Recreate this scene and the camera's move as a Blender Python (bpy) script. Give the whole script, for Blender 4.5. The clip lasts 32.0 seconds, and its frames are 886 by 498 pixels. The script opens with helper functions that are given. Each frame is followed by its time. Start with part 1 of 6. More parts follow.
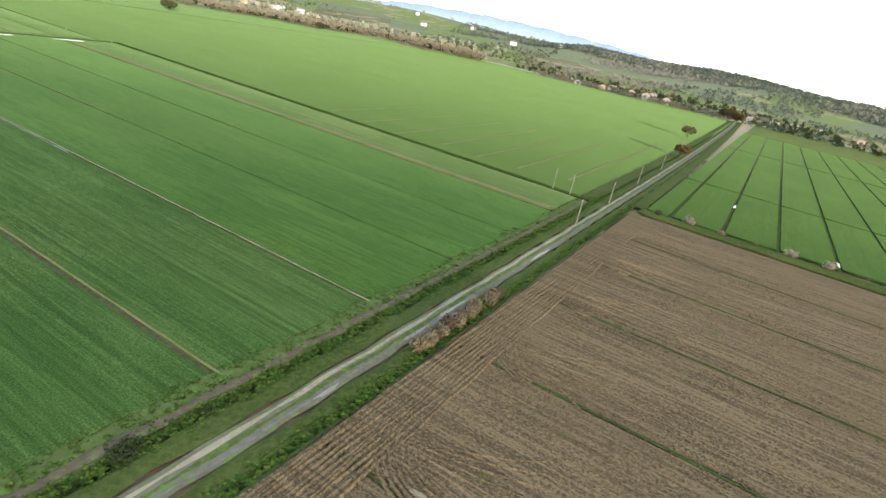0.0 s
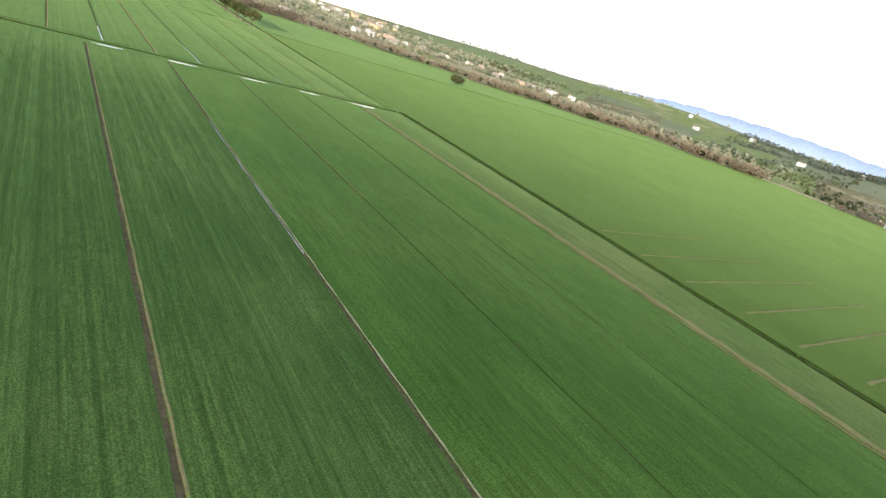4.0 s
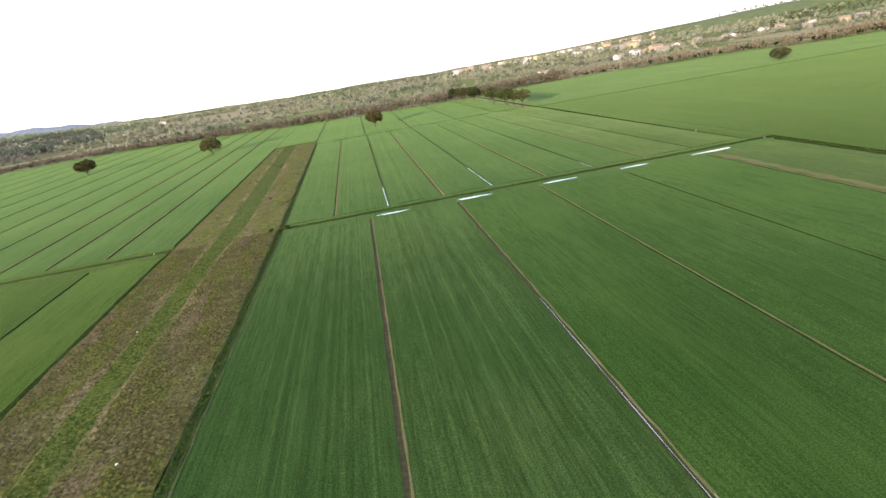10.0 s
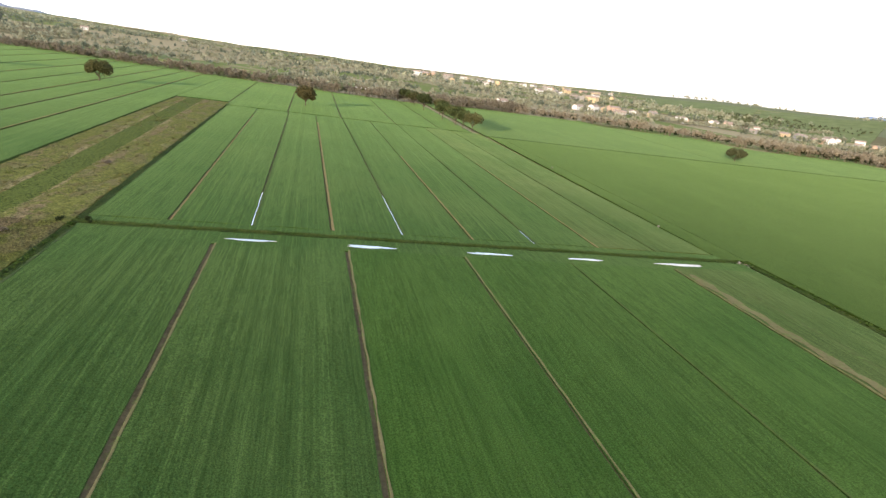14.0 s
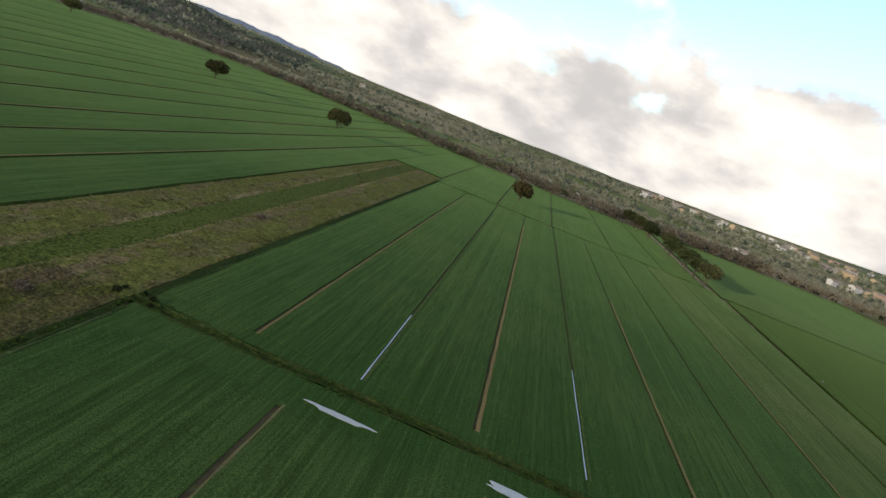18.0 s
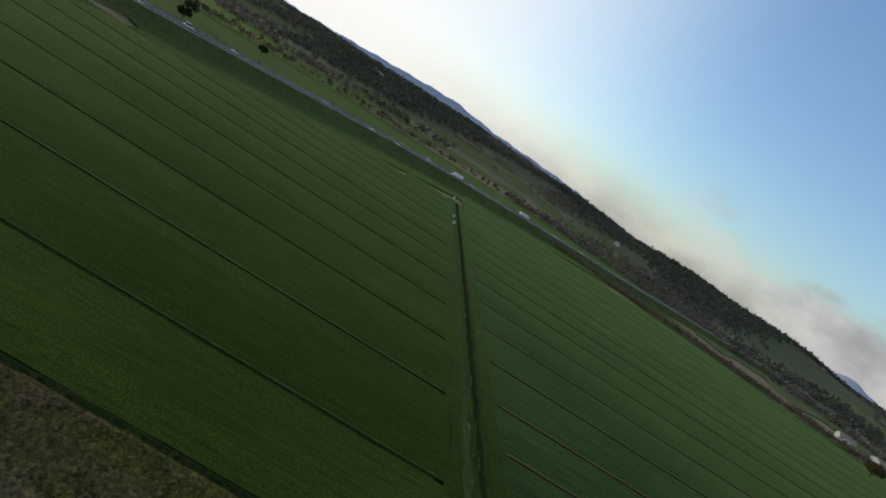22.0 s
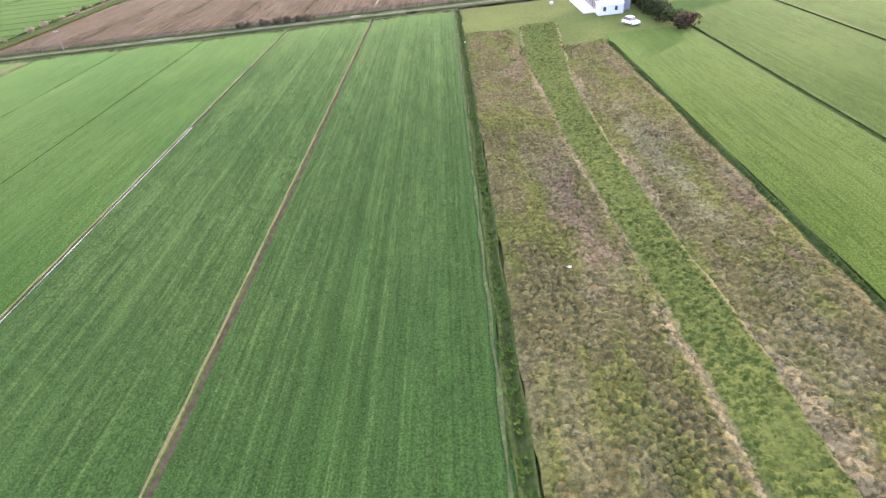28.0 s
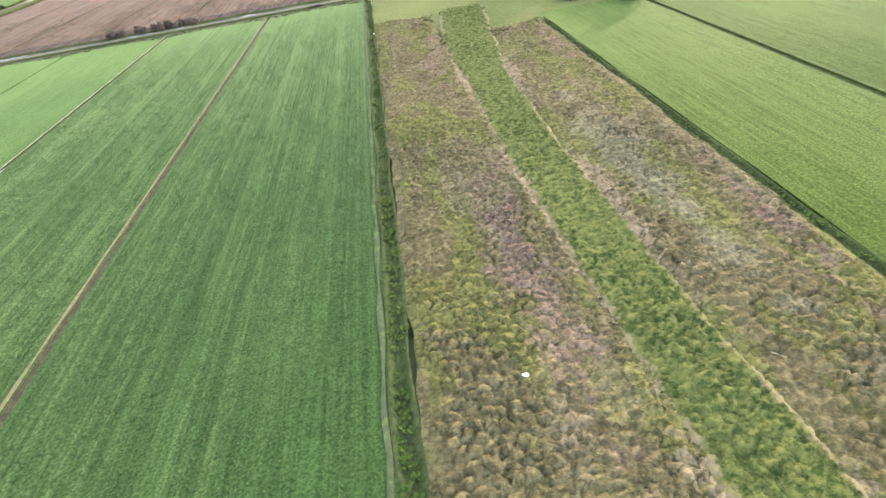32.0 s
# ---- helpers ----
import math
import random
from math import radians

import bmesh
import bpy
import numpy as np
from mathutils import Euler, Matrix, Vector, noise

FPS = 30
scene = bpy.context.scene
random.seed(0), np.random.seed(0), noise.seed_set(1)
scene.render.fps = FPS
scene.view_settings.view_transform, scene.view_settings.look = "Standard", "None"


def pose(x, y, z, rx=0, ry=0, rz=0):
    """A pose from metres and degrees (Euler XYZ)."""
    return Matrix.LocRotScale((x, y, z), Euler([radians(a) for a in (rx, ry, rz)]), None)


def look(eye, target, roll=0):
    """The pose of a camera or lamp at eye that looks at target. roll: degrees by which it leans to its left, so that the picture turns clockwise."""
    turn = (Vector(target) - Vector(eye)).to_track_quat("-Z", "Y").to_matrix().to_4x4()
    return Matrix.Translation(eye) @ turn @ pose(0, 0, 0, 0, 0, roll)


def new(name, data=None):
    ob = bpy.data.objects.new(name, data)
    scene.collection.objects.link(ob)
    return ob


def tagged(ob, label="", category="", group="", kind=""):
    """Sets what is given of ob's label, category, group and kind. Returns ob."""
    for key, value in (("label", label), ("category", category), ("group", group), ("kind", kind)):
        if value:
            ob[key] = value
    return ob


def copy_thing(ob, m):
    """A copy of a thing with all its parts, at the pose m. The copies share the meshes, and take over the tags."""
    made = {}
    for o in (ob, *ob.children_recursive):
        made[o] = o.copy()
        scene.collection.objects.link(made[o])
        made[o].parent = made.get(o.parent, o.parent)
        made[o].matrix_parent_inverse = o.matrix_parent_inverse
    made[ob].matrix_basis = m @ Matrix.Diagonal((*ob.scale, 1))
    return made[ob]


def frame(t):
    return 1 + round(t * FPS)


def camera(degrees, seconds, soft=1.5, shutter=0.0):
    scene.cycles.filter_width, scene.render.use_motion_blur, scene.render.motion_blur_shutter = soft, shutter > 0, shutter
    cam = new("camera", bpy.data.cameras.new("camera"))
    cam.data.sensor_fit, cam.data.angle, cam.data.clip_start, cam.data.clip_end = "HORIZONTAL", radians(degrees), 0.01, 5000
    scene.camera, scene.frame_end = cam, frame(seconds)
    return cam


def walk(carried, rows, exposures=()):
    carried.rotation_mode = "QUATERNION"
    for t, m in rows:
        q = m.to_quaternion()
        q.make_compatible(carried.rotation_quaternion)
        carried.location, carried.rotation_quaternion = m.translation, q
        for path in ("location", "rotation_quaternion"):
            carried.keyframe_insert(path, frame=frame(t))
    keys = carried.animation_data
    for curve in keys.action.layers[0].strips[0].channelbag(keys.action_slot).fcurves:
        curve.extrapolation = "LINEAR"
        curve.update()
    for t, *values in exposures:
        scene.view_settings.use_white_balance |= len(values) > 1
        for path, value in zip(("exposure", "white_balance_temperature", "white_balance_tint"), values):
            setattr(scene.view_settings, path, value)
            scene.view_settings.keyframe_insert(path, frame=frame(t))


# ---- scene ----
PATH = [
    (0, (-34.561, -267.788, 38.36), (-32.894, -266.952, 37.637), 12.5),
    (0.5, (-30.829, -263.728, 38.578), (-29.145, -262.909, 37.873), 18.1),
    (1, (-27.202, -259.304, 38.775), (-25.609, -258.313, 38.081), 22.9),
    (1.5, (-23.759, -254.22, 38.864), (-22.254, -253.106, 38.16), 21.3),
    (2, (-20.627, -248.88, 38.646), (-19.269, -247.595, 37.937), 17.8),
    (2.5, (-17.979, -243.515, 38.768), (-16.736, -242.111, 38.072), 14.6),
    (4.5, (-9.229, -223.254, 39.417), (-8.148, -221.704, 38.762), 24.2),
    (5, (-7.314, -215.341, 39.067), (-6.512, -213.617, 38.446), 24.0),
    (5.5, (-6.313, -208.402, 39.085), (-5.954, -206.548, 38.427), 6.3),
    (6, (-6.02, -202.609, 39.248), (-5.805, -200.734, 38.588), -3.5),
    (6.5, (-5.405, -196.791, 39.342), (-5.125, -194.931, 38.662), -6.2),
    (7, (-3.936, -190.27, 39.104), (-3.785, -188.391, 38.436), -7.3),
    (7.5, (-2.64, -184.265, 38.596), (-2.486, -182.383, 37.935), -7.4),
    (8, (-1.666, -178.39, 38.905), (-1.507, -176.507, 38.25), -8.1),
    (8.5, (-0.658, -172.726, 39.345), (-0.489, -170.843, 38.692), -8.2),
    (9, (0.711, -166.839, 39.304), (0.893, -164.956, 38.655), -8.5),
    (9.5, (1.41, -161.445, 38.81), (1.605, -159.558, 38.175), -8.9),
    (10, (2.46, -155.97, 38.71), (2.664, -154.082, 38.083), -9.4),
    (10.5, (4.0, -149.968, 38.635), (4.251, -148.087, 38.003), -6.9),
    (11, (5.901, -144.162, 38.499), (6.245, -142.296, 37.865), -0.8),
    (11.5, (7.851, -138.098, 38.285), (8.224, -136.237, 37.654), 0.7),
    (12, (9.622, -132.648, 38.276), (10.003, -130.79, 37.642), 0.7),
    (12.5, (11.44, -127.042, 38.447), (11.843, -125.187, 37.816), 1.9),
    (13, (13.186, -121.432, 38.742), (13.617, -119.583, 38.114), 3.8),
    (13.5, (15.063, -115.531, 38.645), (15.531, -113.691, 38.018), 6.3),
    (15.5, (19.849, -90.903, 38.384), (20.395, -89.081, 37.768), 12.7),
    (16, (20.485, -84.336, 38.769), (21.037, -82.515, 38.151), 14.9),
    (16.5, (20.709, -77.477, 38.866), (21.109, -75.607, 38.282), 16.6),
    (17, (20.222, -71.047, 39.057), (20.436, -69.135, 38.511), 18.2),
    (17.5, (19.241, -63.988, 38.91), (19.234, -62.052, 38.406), 19.9),
    (18, (17.608, -57.311, 38.826), (17.406, -55.379, 38.348), 21.1),
    (18.5, (15.095, -50.559, 38.307), (14.619, -48.666, 37.868), 22.5),
    (19, (11.796, -44.115, 37.857), (11.095, -42.288, 37.442), 23.5),
    (19.5, (9.753, -39.05, 37.871), (8.723, -37.376, 37.5), 24.7),
    (20, (6.371, -34.841, 38.468), (5.057, -33.373, 38.123), 26.9),
    (20.5, (2.079, -30.8, 37.777), (0.525, -29.584, 37.451), 28.6),
    (21, (-2.951, -27.467, 37.216), (-4.69, -26.537, 36.889), 30.7),
    (22, (-10.813, -24.046, 38.779), (-12.769, -23.849, 38.41), 33.9),
    (22.5, (-14.394, -25.698, 38.27), (-16.33, -25.972, 37.853), 37.4),
    (23, (-17.649, -26.647, 38.852), (-19.463, -27.343, 38.378), 38.3),
    (23.5, (-22.157, -28.158, 38.033), (-23.741, -29.259, 37.506), 38.4),
    (24, (-25.241, -30.726, 37.528), (-26.524, -32.157, 36.972), 38.7),
    (24.5, (-26.536, -33.42, 37.759), (-27.44, -35.1, 37.158), 36.6),
    (25, (-26.858, -36.309, 37.884), (-27.065, -38.169, 37.178), 20.3),
    (25.5, (-26.123, -39.325, 37.593), (-25.966, -41.179, 36.86), 6.3),
    (26, (-25.832, -41.424, 37.871), (-25.627, -43.22, 37.015), 1.0),
    (26.5, (-25.218, -43.649, 36.697), (-25.0, -45.318, 35.618), -3.3),
    (28.5, (-23.85, -53.187, 32.396), (-23.774, -54.855, 31.295), -8.7),
    (29, (-24.107, -56.142, 31.34), (-24.059, -57.823, 30.257), -10.0),
    (29.5, (-24.499, -59.004, 30.359), (-24.468, -60.686, 29.278), -11.1),
    (30, (-25.219, -61.846, 29.297), (-25.206, -63.528, 28.215), -11.8),
    (30.5, (-25.768, -64.513, 28.238), (-25.772, -66.2, 27.164), -12.4),
    (31, (-26.738, -67.362, 27.149), (-26.751, -69.052, 26.08), -12.8),
    (31.5, (-27.849, -70.149, 26.059), (-27.854, -71.832, 24.978), -13.8),
    (32, (-29.021, -73.003, 24.895), (-29.071, -74.664, 23.782), -10.0),
]
EXPOSURES = [
    (0.0, 0.30, 7100, 9), (2.0, 0.35, 7100, 9), (5.0, 0.05, 7300, 13), (7.0, 0.11, 7400, 15), (10.0, 0.02, 7500, 16), (13.0, -0.03, 7500, 16), (16.0, -0.18, 7400, 13), (17.0, -0.72, 7200, 11), (18.0, -1.37, 7000, 11), (19.0, -1.79, 6700, 11),
    (20.0, -1.83, 6600, 11), (21.0, -2.03, 6500, 10), (23.0, -2.28, 6500, 11), (24.5, -2.18, 6700, 13), (25.0, -1.56, 6800, 12), (25.5, -0.03, 6900, 16), (26.0, 0.52, 6800, 28),
    (28.5, 1.12, 6700, 34), (32.0, 1.22, 6700, 34),
]
cam = camera(76.6, 32.0, soft=1.5)
walk(cam, [(t, look(eye, target, roll)) for t, eye, target, roll in PATH], EXPOSURES)

# ---- sky and sun ----
SUN_YAW, SUN_EL = 142.0, 9.0          # degrees left of +y, and above the horizon
sun_dir = Vector((-math.sin(radians(SUN_YAW)) * math.cos(radians(SUN_EL)),
                  math.cos(radians(SUN_YAW)) * math.cos(radians(SUN_EL)), math.sin(radians(SUN_EL))))
world = bpy.data.worlds.new("sky")
scene.world = world
world.use_nodes = True


class Graph:
    """Short-hand for node trees."""

    def __init__(self, tree):
        self.tree = tree
        tree.nodes.clear()

    def n(self, kind, props=None, **sockets):
        node = self.tree.nodes.new(kind)
        for k, v in (props or {}).items():
            setattr(node, k, v)
        for k, v in sockets.items():
            key = int(k[1:]) if k[0] == "i" and k[1:].isdigit() else k.replace("_", " ")
            self.link(v, node.inputs[key])
        return node

    def link(self, v, socket):
        if isinstance(v, bpy.types.NodeSocket):
            self.tree.links.new(v, socket)
        elif isinstance(v, bpy.types.Node):
            self.tree.links.new(v.outputs[0], socket)
        elif hasattr(socket.default_value, "__len__") and not hasattr(v, "__len__"):
            socket.default_value = [v] * len(socket.default_value)
        elif hasattr(v, "__len__") and hasattr(socket.default_value, "__len__") and len(socket.default_value) == 4 and len(v) == 3:
            socket.default_value = (*v, 1.0)
        else:
            socket.default_value = v

    def math(self, op, a, b=0.0, c=0.0, clamp=False):
        return self.n("ShaderNodeMath", {"operation": op, "use_clamp": clamp}, i0=a, i1=b, i2=c).outputs[0]

    def ramp(self, v, lo, hi, a=0.0, b=1.0, smooth=True):
        return self.n("ShaderNodeMapRange", {"interpolation_type": "SMOOTHSTEP" if smooth else "LINEAR"},
                      Value=v, From_Min=lo, From_Max=hi, To_Min=a, To_Max=b).outputs[0]

    def mix(self, f, a, b, blend="MIX"):
        m = self.n("ShaderNodeMix", {"data_type": "RGBA", "blend_type": blend})
        self.link(f, m.inputs[0]), self.link(a, m.inputs[6]), self.link(b, m.inputs[7])
        return m.outputs[2]

    def noise(self, vec, scale, detail=4.0, rough=0.55):
        return self.n("ShaderNodeTexNoise", None, Vector=vec, Scale=scale, Detail=detail, Roughness=rough).outputs[0]

    def scaled(self, vec, s):
        return self.n("ShaderNodeVectorMath", {"operation": "MULTIPLY"}, i0=vec, i1=s).outputs[0]


g = Graph(world.node_tree)
sky = g.n("ShaderNodeTexSky", {"sky_type": "NISHITA", "sun_disc": False, "sun_elevation": radians(SUN_EL),
                               "sun_rotation": radians(-SUN_YAW), "air_density": 1.0, "dust_density": 1.4, "ozone_density": 1.2})
way = g.n("ShaderNodeTexCoord").outputs["Generated"]
sep = g.n("ShaderNodeSeparateXYZ", None, Vector=way)
up = sep.outputs[2]
# a bright veil of cloud over the north and east, a broken cloud bank in the north-west, hazy glare round the low sun
def toward(v):
    return g.n("ShaderNodeVectorMath", {"operation": "DOT_PRODUCT"}, i0=way, i1=v).outputs["Value"]


puff = g.noise(g.scaled(way, (1.0, 1.0, 1.5)), 3.4, 9.0, 0.55)
fluff = g.math("SUBTRACT", puff, 0.5)
veil = g.ramp(g.math("ADD", toward((0.97, 0.24, 0.0)), g.math("MULTIPLY", fluff, 0.7)), 0.52, 0.84)
bank = g.ramp(g.math("SUBTRACT", g.math("ADD", puff, g.math("MULTIPLY", toward((0.45, 0.89, 0.0)), 0.22)), g.math("MULTIPLY", up, 1.55)), 0.36, 0.47)
bank = g.math("MULTIPLY", bank, g.ramp(toward((-0.10, 0.995, 0.0)), 0.35, 0.75))
low = g.ramp(up, 0.0, 0.13, 0.85, 0.0)
cover = g.math("MAXIMUM", g.math("MAXIMUM", veil, bank), low)
shade = g.ramp(g.noise(g.scaled(way, (1.0, 1.0, 1.8)), 4.2, 7.0, 0.55), 0.36, 0.62)
cloud = g.mix(shade, (16.5, 16.6, 17.2), (30.5, 29.8, 28.6))
blue = g.mix(1.0, sky, (8.8, 10.8, 13.2), "MULTIPLY")
colour = g.mix(cover, blue, cloud)
near_sun = g.ramp(toward(tuple(sun_dir)), 0.26, 0.84)
colour = g.mix(g.math("MULTIPLY", g.math("POWER", near_sun, 1.25), 0.95), colour, (44.0, 43.6, 42.4))
back = g.n("ShaderNodeBackground", None, Color=colour, Strength=0.10)
g.n("ShaderNodeOutputWorld", None, Surface=back)

sun = bpy.data.lights.new("sun", "SUN")
sun.energy, sun.angle, sun.color = 5.0, radians(0.9), (1.0, 0.86, 0.68)
new("sun", sun).matrix_world = look(sun_dir * 400, (0, 0, 0))

# ---- materials ----


def material(name, rough=0.9, spec=0.15):
    """A new node material; returns it, its graph, and a function that finishes it."""
    m = bpy.data.materials.new(name)
    m.use_nodes = True
    gr = Graph(m.node_tree)

    def finish(colour, height=None, dist=0.1, strength=0.6, rough_in=None, **more):
        b = gr.n("ShaderNodeBsdfPrincipled", None, Base_Color=colour, Roughness=rough if rough_in is None else rough_in)
        b.inputs["Specular IOR Level"].default_value = spec
        for k, v in more.items():
            gr.link(v, b.inputs[k.replace("_", " ")])
        if height is not None:
            gr.link(gr.n("ShaderNodeBump", None, Height=height, Distance=dist, Strength=strength), b.inputs["Normal"])
        gr.n("ShaderNodeOutputMaterial", None, Surface=b)
        return m
    return m, gr, finish


def crop_material(name, lush, thin, along="y", earth=(0.10, 0.078, 0.042), bare=0.5, streak=1.0, lines=1.0, sheen=0.11):
    """Young cereal drilled in rows: streaks along the rows, thinner patches, soil between the tufts."""
    m, gr, finish = material(name, 1.0, 0.02)
    p = gr.n("ShaderNodeNewGeometry").outputs["Position"]
    s = (1.0, 0.0012, 1.0) if along == "y" else (0.0012, 1.0, 1.0)
    r = (1.0, 0.045, 1.0) if along == "y" else (0.045, 1.0, 1.0)
    streaks = gr.noise(gr.scaled(p, s), 1.5 * streak, 3.0, 0.75)
    rows = gr.noise(gr.scaled(p, r), 3.3, 2.0)
    patch = gr.noise(p, 0.018, 4.0)
    tuft = gr.noise(p, 3.4, 5.0, 0.8)
    c = gr.mix(gr.ramp(patch, 0.35, 0.68), lush, thin)
    c = gr.mix(gr.math("MULTIPLY", gr.ramp(streaks, 0.52, 0.62), 0.36 * lines), c, [v * 1.40 for v in thin])
    c = gr.mix(gr.math("MULTIPLY", gr.ramp(streaks, 0.47, 0.37), 0.45 * lines), c, [v * 0.60 for v in lush])
    c = gr.mix(gr.math("MULTIPLY", gr.ramp(tuft, 0.58, 0.76), bare * 0.7), c, earth)
    c = gr.mix(gr.math("MULTIPLY", gr.ramp(rows, 0.52, 0.38), 0.42), c, [v * 0.55 for v in lush])
    gap = gr.noise(gr.scaled(p, r), 1.15, 4.0, 0.7)
    c = gr.mix(gr.math("MULTIPLY", gr.ramp(gap, 0.46, 0.34), 0.25), c, [v * 0.55 for v in lush])
    wide = gr.noise(gr.scaled(p, (1.0, 0.22, 1.0) if along == "y" else (0.22, 1.0, 1.0)), 0.07, 4.0, 0.6)
    c = gr.mix(gr.math("MULTIPLY", gr.ramp(wide, 0.50, 0.70), 0.40), c, [v * 1.25 for v in thin])
    h = gr.math("ADD", gr.math("MULTIPLY", tuft, 0.7), gr.math("MULTIPLY", rows, 0.5))
    speck = gr.ramp(gr.noise(p, 5.5, 2.0, 0.6), 0.36, 0.64, 0.70, 1.30)
    c = gr.mix(1.0, c, speck, "MULTIPLY")
    return finish(c, h, 0.14, 0.5, Sheen_Weight=sheen, Sheen_Roughness=0.30, Sheen_Tint=(0.48, 0.80, 0.28))


def soil_material(name, a, b, scale=1.5, dist=0.1, weeds=0.0):
    m, gr, finish = material(name, 1.0, 0.02)
    p = gr.n("ShaderNodeNewGeometry").outputs["Position"]
    clod = gr.noise(p, scale, 6.0, 0.7)
    wide = gr.noise(p, 0.05, 4.0)
    c = gr.mix(gr.ramp(clod, 0.3, 0.7), a, b)
    c = gr.mix(gr.math("MULTIPLY", gr.ramp(wide, 0.4, 0.7), 0.35), c, [v * 1.25 for v in b])
    if weeds:
        c = gr.mix(gr.math("MULTIPLY", gr.ramp(gr.noise(p, 0.8, 5.0, 0.7), 0.52, 0.62), weeds), c, (0.07, 0.12, 0.025))
    return finish(c, clod, dist, 0.9)


def foliage_material(name, a, b, vary=0.35):
    m, gr, finish = material(name, 0.9, 0.08)
    isl = gr.n("ShaderNodeNewGeometry").outputs["Random Per Island"]
    rnd = gr.n("ShaderNodeObjectInfo").outputs["Random"]
    c = gr.mix(isl, a, b)
    hsv = gr.n("ShaderNodeHueSaturation", None, Color=c, Value=gr.ramp(rnd, 0.0, 1.0, 1.0 - vary, 1.0 + vary, False))
    m2 = finish(hsv.outputs[0])
    body = next(k for k in m.node_tree.nodes if k.type == "BSDF_PRINCIPLED")
    thin = gr.n("ShaderNodeBsdfTranslucent", None, Color=hsv.outputs[0])
    both = gr.n("ShaderNodeMixShader", None, i0=0.4, i1=body.outputs[0], i2=thin.outputs[0])
    out = next(k for k in m.node_tree.nodes if k.type == "OUTPUT_MATERIAL")
    gr.link(both.outputs[0], out.inputs[0])
    return m2


def plain_material(name, colour, rough=0.7, metal=0.0, grain=0.12, scale=3.0, spec=0.3, dist=0.01):
    m, gr, finish = material(name, rough, spec)
    p = gr.n("ShaderNodeTexCoord").outputs["Object"]
    n1, n2 = gr.noise(p, scale, 5.0, 0.7), gr.noise(p, scale * 0.15, 3.0)
    c = gr.mix(gr.ramp(n1, 0.3, 0.7), [v * (1 - grain) for v in colour], [min(1, v * (1 + grain)) for v in colour])
    c = gr.mix(gr.math("MULTIPLY", gr.ramp(n2, 0.5, 0.75), 0.5), c, [v * 0.72 for v in colour])
    return finish(c, n1, dist, 0.4, Metallic=metal)


crop_a = crop_material("cereal_dark_green", (0.0221, 0.0497, 0.0120), (0.0384, 0.0650, 0.0173))
crop_s = crop_material("cereal_smooth_green", (0.0199, 0.0491, 0.0097), (0.0329, 0.0630, 0.0134), bare=0.35, lines=0.45)
crop_n = crop_material("cereal_blue_green", (0.0214, 0.0413, 0.0124), (0.0314, 0.0510, 0.0166), bare=0.2, lines=0.4)
crop_t = crop_material("cereal_thin_green", (0.0279, 0.0500, 0.0125), (0.0572, 0.0696, 0.0232), bare=0.6)
crop_b = crop_material("cereal_bright_green", (0.0242, 0.0438, 0.0069), (0.0381, 0.0573, 0.0100), bare=0.15, lines=0.45)
crop_c = crop_material("cereal_yellow_green", (0.0224, 0.0412, 0.0068), (0.0295, 0.0486, 0.0097), bare=0.10, streak=0.5, lines=0.4, sheen=0.105)
crop_d = crop_material("meadow_green", (0.0392, 0.0660, 0.0110), (0.0567, 0.0825, 0.0161), bare=0.12, streak=0.7, lines=0.3)
# crop_y: lighter green painted in for leaves lit from behind
crop_y = crop_material("cereal_backlit_green", (0.0310, 0.0545, 0.0085), (0.0470, 0.0695, 0.0125), bare=0.12, streak=0.7, lines=0.35)
crop_e = crop_material("cereal_rows_eastward", (0.0182, 0.0415, 0.0060), (0.0276, 0.0525, 0.0085), along="x", bare=0.15, lines=0.5, sheen=0.06)
grass = soil_material("rough_grass", (0.0204, 0.0318, 0.0075), (0.0476, 0.0607, 0.0180), 1.6, 0.3)
lawn = soil_material("yard_grass", (0.046, 0.062, 0.014), (0.082, 0.096, 0.026), 1.2, 0.15)
bank_grass = soil_material("ditch_bank_grass", (0.0186, 0.0310, 0.0075), (0.0434, 0.0590, 0.0180), 1.8, 0.3)
worn = soil_material("worn_headland", (0.0308, 0.0496, 0.0112), (0.0560, 0.0704, 0.0256), 0.9, 0.1, 0.6)
tan = soil_material("dry_grass_edge", (0.118, 0.08, 0.034), (0.172, 0.124, 0.058), 1.6, 0.15, 0.35)
edge_dry = soil_material("faded_grass_edge", (0.0774, 0.0718, 0.0294), (0.1250, 0.1067, 0.0515), 1.6, 0.15, 0.6)
edge_pale = soil_material("pale_trodden_edge", (0.030, 0.045, 0.016), (0.048, 0.060, 0.025), 1.3, 0.1, 0.5)
weeds_mat = soil_material("yellow_weeds", (0.0660, 0.0726, 0.0198), (0.1320, 0.1122, 0.0528), 1.2, 0.15, 0.4)
verge_dry = soil_material("grey_dry_verge", (0.040, 0.034, 0.020), (0.078, 0.062, 0.042), 0.9, 0.2, 0.45)
# hill pasture kept pale, its colour carrying some distance haze
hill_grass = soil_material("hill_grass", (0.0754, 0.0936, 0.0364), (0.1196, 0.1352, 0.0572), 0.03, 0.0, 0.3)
# far ridges: aerial haze painted into the base colours
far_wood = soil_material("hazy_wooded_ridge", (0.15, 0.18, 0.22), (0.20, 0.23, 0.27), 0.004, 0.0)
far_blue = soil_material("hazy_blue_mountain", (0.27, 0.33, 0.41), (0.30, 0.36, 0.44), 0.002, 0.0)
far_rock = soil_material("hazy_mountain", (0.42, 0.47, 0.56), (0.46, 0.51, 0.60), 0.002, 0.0)
